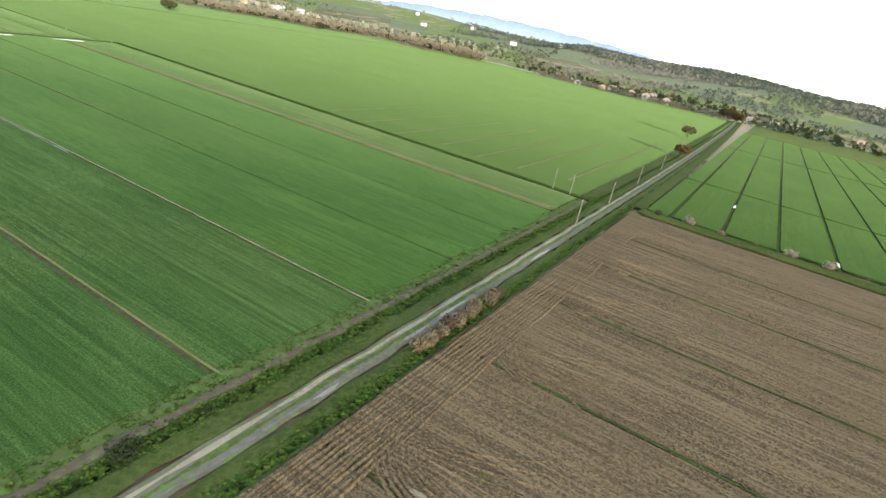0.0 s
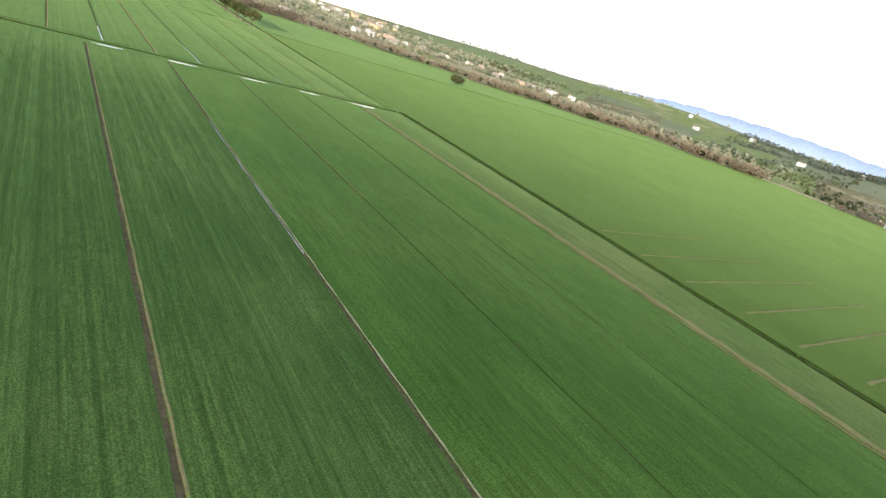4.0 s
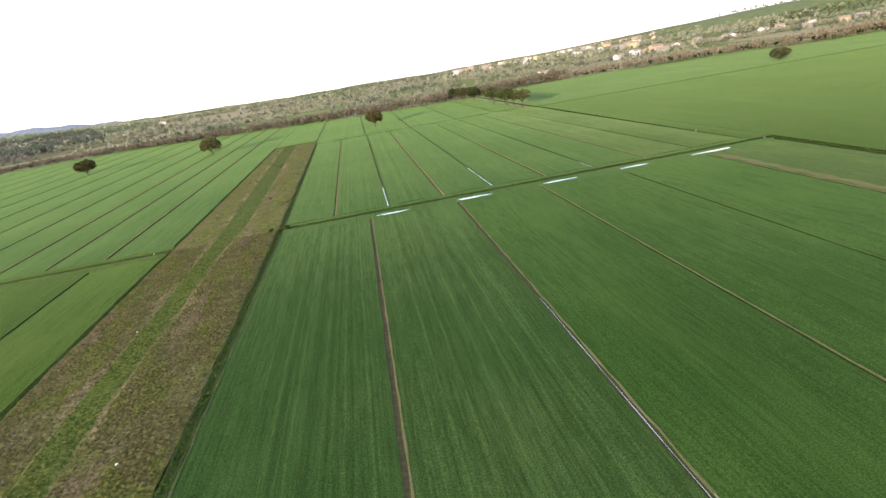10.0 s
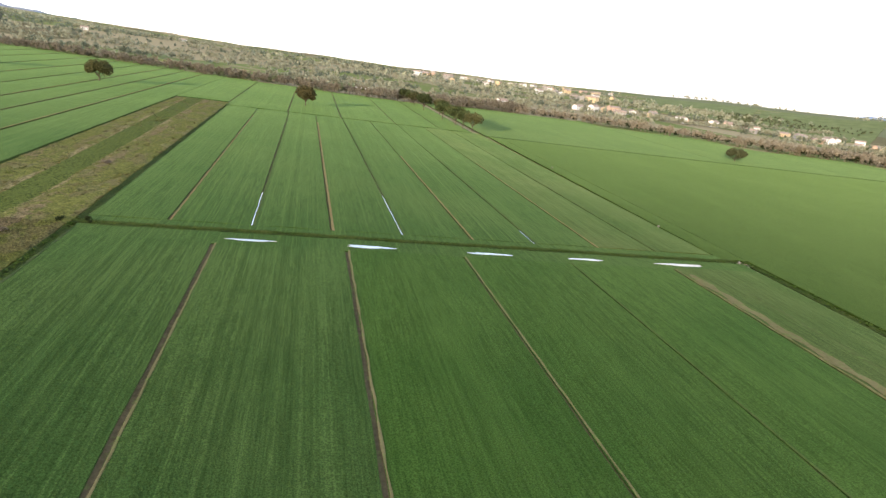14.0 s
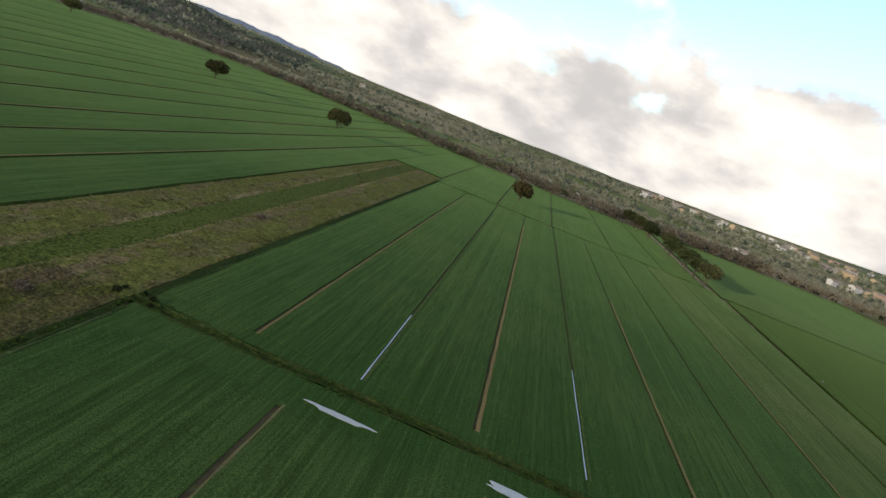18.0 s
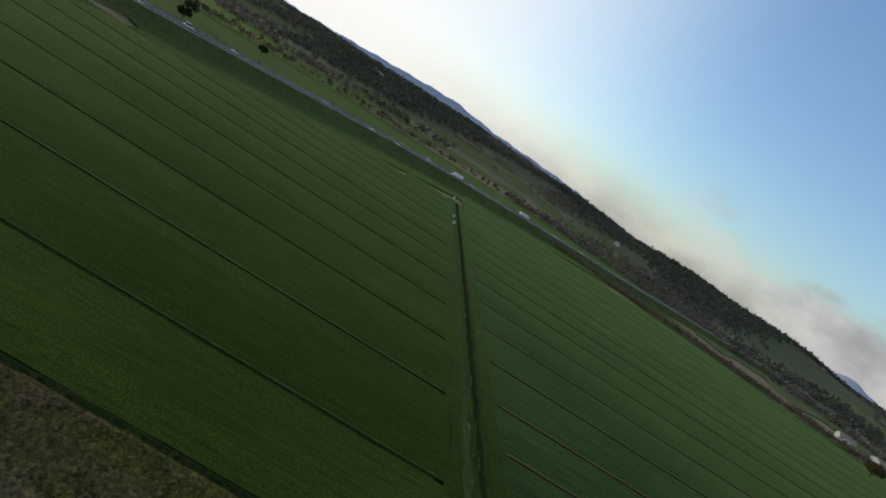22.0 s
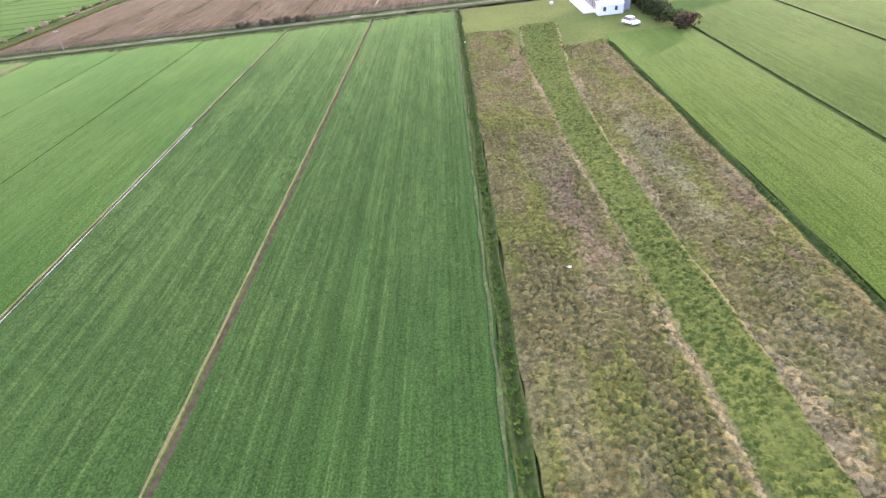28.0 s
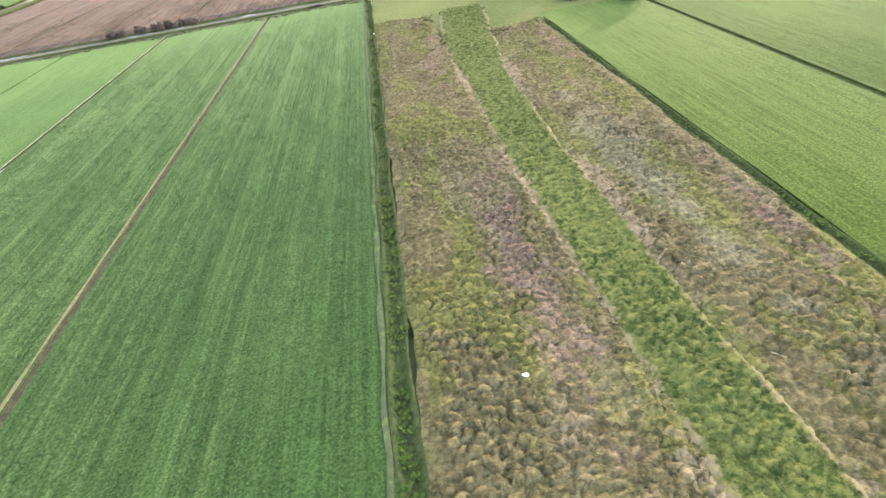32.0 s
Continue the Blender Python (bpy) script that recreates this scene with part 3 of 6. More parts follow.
def south_line(k, y):
    return SOUTH_X[k][0] + (SOUTH_X[k][1] - SOUTH_X[k][0]) * (y - S0) / (S1 - S0)


def south_furrow(k, width, mat, label, y0=S0, y1=S1, z=-0.16, wobble=0.04):
    furrow(south_line(k, y0), south_line(k, y1), y0, y1, width, mat, label, z, wobble)


def south_edge(k, off, width, y0=S0, y1=S1, mat=None, wobble=0.06, z=0.055):
    dry_edge(south_line(k, y0) + off, south_line(k, y1) + off, y0, y1, width, mat, wobble, z)


for k in range(5):
    (a, a2), (b, b2) = SOUTH_X[k], SOUTH_X[k + 1]
    strip("field_strip", a + GAPS[k], b - GAPS[k + 1], -227.5, -0.4 - 0.3 * math.sin(a), crop_a if k < 2 else crop_s, FIELD, lean=(a2 - a, b2 - b))
strip("field_strip", 104.9, 128.2, -226.5, 0.4, crop_t, "thin cereal field with pale dry stripes", step=2.5, lean=(-2.0, 0.0))
NARROW = "narrow muddy furrow between field strips"
south_furrow(1, 0.85, mud, NARROW)
south_edge(1, 0.50, 0.30, S0, S1, edge_dry)
south_furrow(2, 0.7, mud, NARROW)
furrow(25.7, 25.75, -150, -74, 0.09, water, "narrow furrow filled with bright water", -0.08, 0.03)
south_edge(2, 0.42, 0.20, S0, -120, pale_silt)
south_edge(2, 0.45, 0.30, -120, S1, edge_dry, 0.1, 0.07)
south_furrow(3, 0.8, mud, "thin dark furrow between field strips")
south_edge(3, 0.4, 0.3, -120, S1, edge_dry)
south_furrow(4, 0.7, mud, "thin dark furrow between field strips")
south_edge(4, 0.3, 0.30, -150, S1, worn)
south_furrow(5, 0.7, mud, "thin dark furrow between field strips")
south_edge(5, 0.6, 0.6, -225, S1, weeds_mat, 0.25)
dry_edge(107.2, 104.9, -225, -4, 2.2, edge_dry, 0.5, 0.13)
dry_edge(113.5, 112.5, -222, -8, 1.2, worn, 0.4, 0.17)
# south block, west of the fallow
WEST = [(-57.4, -76.5, -182), (-76.5, -102.0, -226), (-102.0, -127.5, -225), (-127.5, -152.5, -222), (-152.5, -178, -222), (-178, -203, -222),
        (-203, -228, -214), (-228, -253, -186), (-253, -278, -160), (-278, -303, -132), (-303, -328, -104), (-328, -353, -66), (-353, -378, -34)]
for k, (a, b, y) in enumerate(WEST):
    strip("field_strip", b + 0.42, a - 0.42, y, 0.6, crop_b if k else crop_y, FIELD)
    furrow(b, b, y, -1.4, 0.95, mud if k > 2 else bank_grass, "dark furrow between field strips")
    dry_edge(b - 0.65, b - 0.65, y, -1.2, 0.35, edge_dry if k % 2 else worn)
# north block; each furrow's x at the ditch and at its north end
NORTH_X = [(-25.2, -27.8), (-10.4, -11.4), (6.2, 5.8), (23.1, 20.8), (39.3, 36.0), (55.8, 52.2), (72.2, 68.4), (89.0, 85.0), (106.0, 102.0), (123.6, 120.6)]
N_END = 231.0
for k, ((a, a2), (b, b2)) in enumerate(zip(NORTH_X, NORTH_X[1:])):
    strip("field_strip", a + 0.2, b - 0.2, 12.0 + 0.006 * a, N_END, crop_a if k < 7 else crop_t, FIELD, lean=(a2 - a, b2 - b))
for k, (a, a2) in enumerate(NORTH_X[1:-1]):
    wet = {1: 42, 3: 49, 5: 23}.get(k)
    at = lambda y: a + (a2 - a) * (y - 12) / (N_END - 12)
    if wet:
        furrow(a, at(wet), 12, wet, 0.20, water, "narrow furrow filled with bright water", -0.07, 0.03)
    y = wet or 12
    furrow(at(y), a2, y, N_END, 0.8, mud, "thin muddy furrow between field strips")
    y = 120 if k > 3 else 200
    dry_edge(a + 0.5, at(y) + 0.5, 12, y, 0.35 + 0.1 * (k % 3), tan if k % 2 == 0 else worn)
FAR_X = [-58, -29, 5, 35.5, 68, 96, 117]
for a, b in zip(FAR_X, FAR_X[1:]):
    top = float(np.interp((a + b) / 2, (-57, 27, 100), (448, 430, 418)))
    strip("field_strip", a + 0.4, b - 0.4, 233.0 if a > -30 else 250, top, crop_a, FIELD, step=6)
    furrow(b, b, 234, top, 0.9, mud, "thin muddy furrow between field strips")
# north-west block, up to the wood
NW_X = [-57.4, -76.5, -93.5, -110.2, -131, -153, -177, -202, -226, -250, -275, -300, -335, -370, -405, -440, -475]
for k, (a, b) in enumerate(zip(NW_X, NW_X[1:])):
    top = float(np.interp(-(a + b) / 2, (57, 150, 240, 311, 375, 415, 450, 500), (448, 482, 512, 516, 490, 405, 330, 230)))
    strip("field_strip", b + 0.5, a - 0.5, 11.0 + 0.005 * b, top, crop_a, FIELD, step=5)
    if k < 12:
        furrow(b, b, 11, top, 1.1, mud if k % 3 else bank_grass, "dark furrow between field strips")
        dry_edge(b - 0.75, b - 0.75, 12, top - 2, 0.5, weeds_mat if k % 2 else tan)
# fields in the east and north-east
strip("field", 132, 838, -226, 222, crop_c, "wide flat yellow-green cereal field", step=6, crown=0.0)
for xa, xb, top in ((123, 300, 452), (300.5, 420, 410), (420.5, 560, 355), (560.5, 740, 325)):
    strip("field", xa, xb, 224.5, top, crop_n, "blue-green cereal field under tall trees", step=8, crown=0.0)
for k, (y, xa, xb) in enumerate([(-200.5, 141, 262), (-216.5, 148, 332), (-186, 138, 245), (-171, 140, 238), (-155, 135, 228), (-139, 135, 215), (-122, 136, 205)]):
    dry_edge_y = ribbon("dry_edge", line((xa, y), (xb, y + 3), 4), 0.95 - 0.04 * k, 0.06, edge_dry, 0.22, 0.05)
    tagged(new("dry_edge", dry_edge_y), "pale dry furrow line in a green field", "field edge", kind="structure")
# sunny field between the motorway and the western hills
WFY = np.linspace(-760, -165, 40)


def west_field(U, Y):
    a, b = np.interp(Y, (-760, -480, -335, -165), (-500, -455, -452, -440)), np.interp(Y, (-760, -460, -165), (-1010, -925, -815))
    X = a + (b - a) * U + 6 * np.sin(Y * 0.05 + 3 * U)
    return X, Y, terrain(X, Y) + 0.7


tagged(new("field", grid_mesh("field", np.linspace(0, 1, 16), WFY, west_field, crop_d, 2.0)), "yellow-green field below wooded hills", "field", kind="structure")
# south-east field with rows running east
SE_Y = [-243.5, -251, -266, -281, -296.5, -313, -330, -347, -365, -384, -405, -430]
for k, (a, b) in enumerate(zip(SE_Y, SE_Y[1:])):
    for xa, xb in ((142.5 + 0.06 * (-243 - b), 226), (228, 428), (431, 655)):
        strip("field_strip", xa, xb, b + 0.55, a - 0.55, crop_e, "young green cereal strip between dark drains", crown=0.0, step=3)
    if k:
        tagged(new("drain", ribbon("drain", line((144, a), (655, a + 1), 8), 0.75, -0.3, bank_grass, 0.15)), "dark grassy drain between strips", "drain", kind="structure")
        if k % 2 == 0 or k > 4:
            pool(152 + 21 * (k % 4), a, 5.5, 0.8, -0.2, "puddle", k)
strip("field", 660, 930, -520, -245, lawn, "rough pasture below wooded hills", step=10, crown=0.0)
# ploughed land south of the road
PLOUGH = [(-215, -150), (-149.9, -104), (-103.9, -78), (-77.9, -52), (-51.9, -26), (-25.9, -0.5), (0.5, 25.6), (26.4, 51.6), (52.4, 77.6), (78.4, 103.6), (104.4, 131)]
for a, b in PLOUGH:
    ya = -360 if a < -200 else (-430 if a < -120 else -522)
    strip("ploughed_land", a, b, ya, -241.8 if a > -100 else -234, plough, "bare brown ploughed clay with clods and wheel marks", "ploughed field", crown=0.14, step=4)
for a in (0, 26, 52, 78, 104):
    tagged(new("grass_balk", ribbon("grass_balk", line((a, -520), (a, -243.5), 5), 0.42, 0.02, bank_grass, 0.16, 0.12)), "thin green balk between ploughed lands", "field edge", kind="structure")
for xa, xb, w in ((0.3, 1.0, 0.7), (-27, -29, 1.5), (-52, -57, 1.8)):
    tagged(new("weedy_strip", ribbon("weedy_strip", line((xa, -515), (xb, -252), 6), w, 0.17, pale_silt if w < 1.4 else weeds_mat, 0.2 * w, 0.03)), "pale weedy strip across ploughed clay", "field edge", kind="structure")
strip("field", 134, 620, -900, -432, crop_c, "wide flat yellow-green cereal field", step=14, crown=0.0)
strip("field", 136, 142, -520, -243, grass, "rough grass boundary beside ploughed clay", crown=0.25, step=4)
strip("field", -105, 134, -780, -524, crop_d, "pale green meadow beyond ploughed land", step=10, crown=0.0)

# ---- the cross ditch with its headlands and pools ----


def trench(name, pts, width, depth, mat, label):
    """A ditch with sloping grassy banks, its lips at z 0.05."""
    pts = np.array(pts, float)
    d = np.gradient(pts, axis=0)
    d /= np.linalg.norm(d, axis=1)[:, None]
    nrm = np.stack([-d[:, 1], d[:, 0]], 1)
    prof = [(-0.5, 0.05), (-0.40, 0.12), (-0.26, -0.25 * depth), (-0.10, -depth), (0.10, -depth), (0.26, -0.3 * depth), (0.40, 0.14), (0.5, 0.05)]
    v, f = [], []
    for k, (p, q) in enumerate(zip(pts, nrm)):
        for u, z in prof:
            uu = u * width * (1 + 0.16 * math.sin(k * 0.9 + u * 5))
            v.append((*(p + q * uu), z + 0.06 * math.sin(k * 1.3 + u * 9)))
        if k:
            for j in range(7):
                a, b = 8 * (k - 1) + j, 8 * k + j
                f.append((a, b, b + 1, a + 1))
    tagged(new(name, mesh_of(name, v, f, mat, True)), label, "ditch", kind="structure")


strip("headland", -25.2, 128, -0.9, 6.5, crop_a, "worn muddy grass headland with puddles", "headland", crown=0.05, step=1.5)
strip("headland", -25.2, 126, 8.7, 12.2, crop_a, "worn grass headland beside a ditch", "headland", crown=0.05, step=1.5)
trench("ditch", [(x, 7.6 + 0.25 * math.sin(x * 0.11)) for x in range(-27, 129, 2)], 2.3, 0.8, bank_grass, "straight drainage ditch with dark grassy banks")
WEST_DITCH = lambda x: 7.0 + 0.010 * (x + 57)
tagged(new("headland", ribbon("headland", [(x, WEST_DITCH(x) - 4.0) for x in range(-384, -56, 3)], 6.0, 0.05, crop_b, 0.2, 0.05)), "worn muddy grass headland with puddles", "headland", kind="structure")
tagged(new("worn_path", ribbon("worn_path", [(x, WEST_DITCH(x) - 2.9) for x in range(-384, -56, 3)], 1.5, 0.10, worn, 0.35, 0.04)), "worn muddy path along a ditch", "path", kind="structure")
tagged(new("headland", ribbon("headland", [(x, WEST_DITCH(x) + 3.1) for x in range(-384, -56, 3)], 4.4, 0.05, crop_b, 0.2, 0.05)), "worn grass headland beside a ditch", "headland", kind="structure")
trench("ditch", [(x, 7.0 + 0.010 * (x + 57)) for x in range(-385, -55, 2)], 2.2, 0.9, bank_grass, "straight drainage ditch with dark grassy banks")
for k, (a, b) in enumerate([(2.8, 11.2), (26.0, 35.4), (52.3, 62.6), (76.9, 85.4), (101, 113.2)]):
    pool((a + b) / 2, 2.0 + 0.006 * a, b - a, 1.5 if k in (1, 4) else 1.0, 0.085, "puddle", k * 1.3)
pool(-72.2, 4.0, 6, 1.5, 0.085, "bare_patch", 5.1, tan, "pale bare patch of dried mud on a headland")
pool(-95, 4.2, 5, 1.0, 0.085, "bare_patch", 2.2, tan, "pale bare patch of dried mud on a headland")
pool(-68.5, 4.2, 1.6, 0.5, 0.10, "puddle", 4.0)
trench("ditch", [(129.6 + 0.4 * math.sin(y * 0.05), y) for y in range(-232, 8, 3)], 2.0, 0.5, bank_grass, "boundary ditch overgrown with dark grass")
strip("verge", 123.9, 131.8, 9, 221, crop_c, "worn grass boundary strip", "field edge", crown=0.1, step=4)

# ---- the fallow strip with its green track ----
TRACK = [(-45.5, -200), (-43.2, -178), (-41.8, -158), (-41.4, -128), (-42.2, -100), (-43.0, -80), (-42.4, -40), (-42.6, -9), (-41.6, 20), (-42.8, 72), (-45.0, 162), (-46.5, 246)]


def track_x(y):
    return np.interp(y, [p[1] for p in TRACK], [p[0] for p in TRACK])


def half(y):
    """Half the width of the green track."""
    return np.interp(y, (-185, -165, -150, -100, 0, 20, 245), (4.6, 4.2, 3.2, 2.85, 2.85, 3.9, 4.6))


def cushions(x, y, cell, seed):
    """Rounded mounds over a jittered lattice: 1 at their crowns, 0 in the cracks between."""
    gx, gy = np.floor(x / cell), np.floor(y / cell)
    best = np.full(x.shape, 9.0)
    second = np.full(x.shape, 9.0)
    for i in (-1, 0, 1):
        for j in (-1, 0, 1):
            cx, cy = gx + i, gy + j
            h1 = np.modf(np.abs(np.sin(cx * 127.1 + cy * 311.7 + seed) * 43758.5453))[0]
            h2 = np.modf(np.abs(np.sin(cx * 269.5 + cy * 183.3 + seed) * 43758.5453))[0]
            d = np.hypot((cx + h1) - x / cell, (cy + h2) - y / cell)
            second = np.minimum(second, np.maximum(d, best))
            best = np.minimum(best, d)
    return np.clip((second - best) * 2.4, 0, 1) ** 0.6


def land(name, left, right, y0, y1, mat, label, z=0.05, res=0.3, mound=0.46, cell=0.80, seed=1.0):
    """Tussocky ground between two lines x = left(y) and right(y)."""
    ys = np.arange(y0, y1 + 0.01, res)
    mid = np.array([(y0 + y1) / 2])
    us = np.linspace(0, 1, max(9, int(abs(float(right(mid)[0] - left(mid)[0])) / res)))

    def height(U, Y):
        a, b = left(Y) + wob(Y * 0.8, 0.22, 1.0), right(Y) + wob(Y * 0.8, 0.22, 4.0)
        X = a + (b - a) * U
        wx, wy = X + 0.25 * np.sin(Y * 1.9 + seed), Y + 0.25 * np.sin(X * 2.3)
        drift = 0.72 + 0.28 * np.sin(X * 0.5 + seed) * np.sin(Y * 0.17 + 2 * seed)
        fine = cushions(wx, wy, cell * 0.55, seed + 3) * 0.16
        edge = np.clip(np.minimum(U, 1 - U) * 12, 0, 1)
        return X, Y, z + edge * mound * drift * (cushions(wx, wy, cell, seed) + fine) + wob(X * 0.7 - Y * 0.5, 0.05, 5)
    me = grid_mesh(name, us, ys, height, mat, 0.4)
    co = np.zeros(3 * len(me.vertices))
    me.vertices.foreach_get("co", co)
    px, py = co[0::3], co[1::3]
    off = np.abs(px - track_x(py)) - half(py) + 0.1
    reach = np.where(px < track_x(py), 2.6, 1.7) + 0.9 * np.sin(py * 0.13 + np.sign(px - track_x(py))) + 0.5 * np.sin(py * 0.41)
    straw = np.clip(1.05 - off / np.maximum(reach, 0.3), 0, 1) * (0.62 + 0.38 * np.sin(py * 0.17 + px * 0.1))
    me.attributes.new("rim", "FLOAT", "POINT").data.foreach_set("value", np.clip((off + 1.1) / 1.1, 0, 1))
    east = px - track_x(py)
    bump = np.exp(-((east - 6.3) / 2.6) ** 2) + 0.75 * np.exp(-((east + 12.5) / 2.0) ** 2)
    me.attributes.new("stem", "FLOAT", "POINT").data.foreach_set("value", bump * (0.55 + 0.45 * np.sin(py * 0.11 + 0.6)))
    me.attributes.new("sage", "FLOAT", "POINT").data.foreach_set("value", np.exp(-((east + 7.5) / 3.0) ** 2) * np.exp(-((py + 118) / 26) ** 2))
    me.attributes.new("straw", "FLOAT", "POINT").data.foreach_set("value", straw)
    return tagged(new(name, me), label, "fallow land", kind="structure")


def flat_x(v):
    return lambda Y: np.full_like(Y, v)


EAST_IN, WEST_IN = (lambda Y: track_x(Y) + half(Y) - 0.65), (lambda Y: track_x(Y) - half(Y) + 0.65)
EAST_OUT = lambda Y: -26.75 - 0.0075 * np.clip(Y - 8, 0, 400)
FAL = "uncut fallow strip of brown weeds and dry grass"
def rounded(Y, y0, y1):
    """0 at y0, swelling to 1 at y1 along a quarter circle."""
    return 1 - np.sqrt(1 - np.clip((y0 - Y) / (y0 - y1), 0, 1) ** 2)


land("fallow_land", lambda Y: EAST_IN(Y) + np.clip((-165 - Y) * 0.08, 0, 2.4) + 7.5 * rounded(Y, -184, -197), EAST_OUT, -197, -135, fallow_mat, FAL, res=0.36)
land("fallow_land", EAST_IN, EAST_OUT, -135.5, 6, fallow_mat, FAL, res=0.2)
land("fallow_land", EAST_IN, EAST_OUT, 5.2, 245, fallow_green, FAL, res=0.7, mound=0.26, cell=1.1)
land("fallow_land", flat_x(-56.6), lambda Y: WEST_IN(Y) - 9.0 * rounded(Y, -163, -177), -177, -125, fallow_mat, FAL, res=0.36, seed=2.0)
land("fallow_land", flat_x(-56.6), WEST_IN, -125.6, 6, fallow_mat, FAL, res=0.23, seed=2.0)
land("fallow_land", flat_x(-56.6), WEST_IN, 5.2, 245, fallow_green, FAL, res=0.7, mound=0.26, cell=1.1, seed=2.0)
land("grass_track", lambda Y: track_x(Y) - half(Y), lambda Y: track_x(Y) + half(Y), -199, 6, lush, "bright green grass track through a fallow strip", 0.07, 0.22, 0.38, 0.7)
land("grass_track", lambda Y: track_x(Y) - half(Y), lambda Y: track_x(Y) + half(Y), 5.2, 246, lush, "bright green grass track through a fallow strip", 0.07, 0.7, 0.14, 0.9)
trench("ditch", [(-25.95 + 0.1 * math.sin(y * 0.3), y) for y in range(-229, 6, 2)], 1.6, 0.3, bank_grass, "shallow grassy ditch along a fallow strip")
trench("ditch", [(-25.7 - 0.0105 * (y - 10), y) for y in range(10, 246, 3)], 1.6, 0.3, bank_grass, "shallow grassy ditch along a fallow strip")
dry_edge(-24.85, -24.85, -228, 2, 0.34, edge_pale, 0.12, 0.07)
trench("ditch", [(-57.0, y) for y in range(-178, 248, 3)], 1.2, 0.3, bank_grass, "shallow grassy ditch along a fallow strip")
strip("meadow", -56.4, -26.8, -176, -158, lawn, "grass yard around a farmhouse", "yard", crown=0.0, top=-0.03, step=2)
strip("meadow", -76, -26.8, -229, -176, lawn, "grass yard around a farmhouse", "yard", crown=0.0, top=-0.03, step=2)

# ---- the gravel road with its verges and ditches ----


def road_y(x):
    return -236.6 + 0.0062 * max(x, 0) + 0.00002 * max(x - 150, 0) ** 2


RX = list(range(-84, 860, 4))
tagged(new("road", ribbon("road", [(x, road_y(x)) for x in RX], 2.9, 0.06, gravel, 0.16, 0.05)), "narrow gravel farm road with a grassy middle", "road", kind="structure")
for off, w, mat, lab in ((0.78, 0.52, pale_silt, "pale dry wheel track on a gravel road"), (-0.78, 0.48, wet_gravel, "wet grey wheel track on a gravel road"), (0.0, 0.5, worn, "grassy middle of a gravel road")):
    tagged(new("wheel_track", ribbon("wheel_track", [(x, road_y(x) + off + 0.1 * math.sin(x * 0.2)) for x in RX], w, 0.115, mat, 0.16)), lab, "road", kind="structure")
for k, x in enumerate((6, 24, 34, 70)):
    pool(x, road_y(x) - 0.95 + 0.2 * (k % 3), 3.5 + 2.2 * (k % 4), 0.5, 0.125, "puddle", k, muddy_water, "shallow muddy puddle on a gravel road")
tagged(new("verge", ribbon("verge", [(x, road_y(x) + 2.9) for x in RX], 2.3, 0.05, grass, 0.3, 0.12)), "rough green verge beside a gravel road", "verge", kind="structure")
tagged(new("verge", ribbon("verge", [(x, road_y(x) - 2.6) for x in RX], 1.7, 0.04, grass, 0.3, 0.16)), "rough green verge beside a gravel road", "verge", kind="structure")
trench("ditch", [(x, road_y(x) + 4.9) for x in range(-26, 860, 3)], 2.6, 0.8, bank_grass, "roadside ditch with dark overgrown banks")
trench("ditch", [(x, road_y(x) - 4.2) for x in range(-84, 860, 3)], 1.7, 0.5, bank_grass, "roadside ditch with dark overgrown banks")
tagged(new("verge", ribbon("verge", [(x, road_y(x) + 6.5) for x in range(-26, 130, 3)], 1.3, 0.10, verge_dry, 0.22, 0.10)), "verge of greyish dry weeds beside a field", "verge", kind="structure")
tagged(new("verge", ribbon("verge", [(x, road_y(x) + 8.1) for x in range(-26, 130, 3)], 2.6, 0.05, worn, 0.22, 0.08)), "trodden green grass between a field and a ditch", "verge", kind="structure")
tagged(new("verge", ribbon("verge", [(x, road_y(x) + 7.6) for x in range(131, 835, 5)], 4.4, 0.06, grass, 0.4, 0.05)), "rough green verge beside a field", "verge", kind="structure")
tagged(new("verge", ribbon("verge", [(x, -230.5 + 0.012 * (-80 - x)) for x in range(-230, -78, 4)], 6.5, 0.05, grass, 0.5, 0.3)), "rough grass bank beside ploughed clay", "verge", kind="structure")

tagged(new("verge", ribbon("verge", [(x, road_y(x) - 5.9) for x in range(141, 860, 5)], 4.0, 0.05, grass, 0.4, 0.1)), "rough green verge beside a field", "verge", kind="structure")

# plough ridges on the headland, sweeping into the lands
rng = random.Random(7)
RV, RF = [], []


def ridge(pts, w=0.34, h=0.17):
    base = len(RV)
    for k, (x, y) in enumerate(pts):
        x2, y2 = pts[min(k + 1, len(pts) - 1)]
        x1, y1 = pts[max(k - 1, 0)]
        L = math.hypot(x2 - x1, y2 - y1) or 1
        nx, ny = -(y2 - y1) / L, (x2 - x1) / L
        hh = h * (0.65 + 0.7 * rng.random())
        jx = 0.05 * (rng.random() - 0.5)
        RV.extend([(x + nx * (w + jx), y + ny * (w + jx), 0.08), (x + nx * jx, y + ny * jx, 0.12 + hh), (x - nx * (w - jx), y - ny * (w - jx), 0.08)])
        if k:
            a, b = base + 3 * (k - 1), base + 3 * k
            RF.extend([(a, a + 1, b + 1, b), (a + 1, a + 2, b + 2, b + 1)])


for k in range(11):
    y = -242.2 - 0.56 * k
    ridge([(x, y + 0.12 * math.sin(x * 0.11 + k) + 0.10 * math.sin(x * 0.5 + 2 * k)) for x in np.arange(-60, 128, 0.8)], 0.24, 0.13)
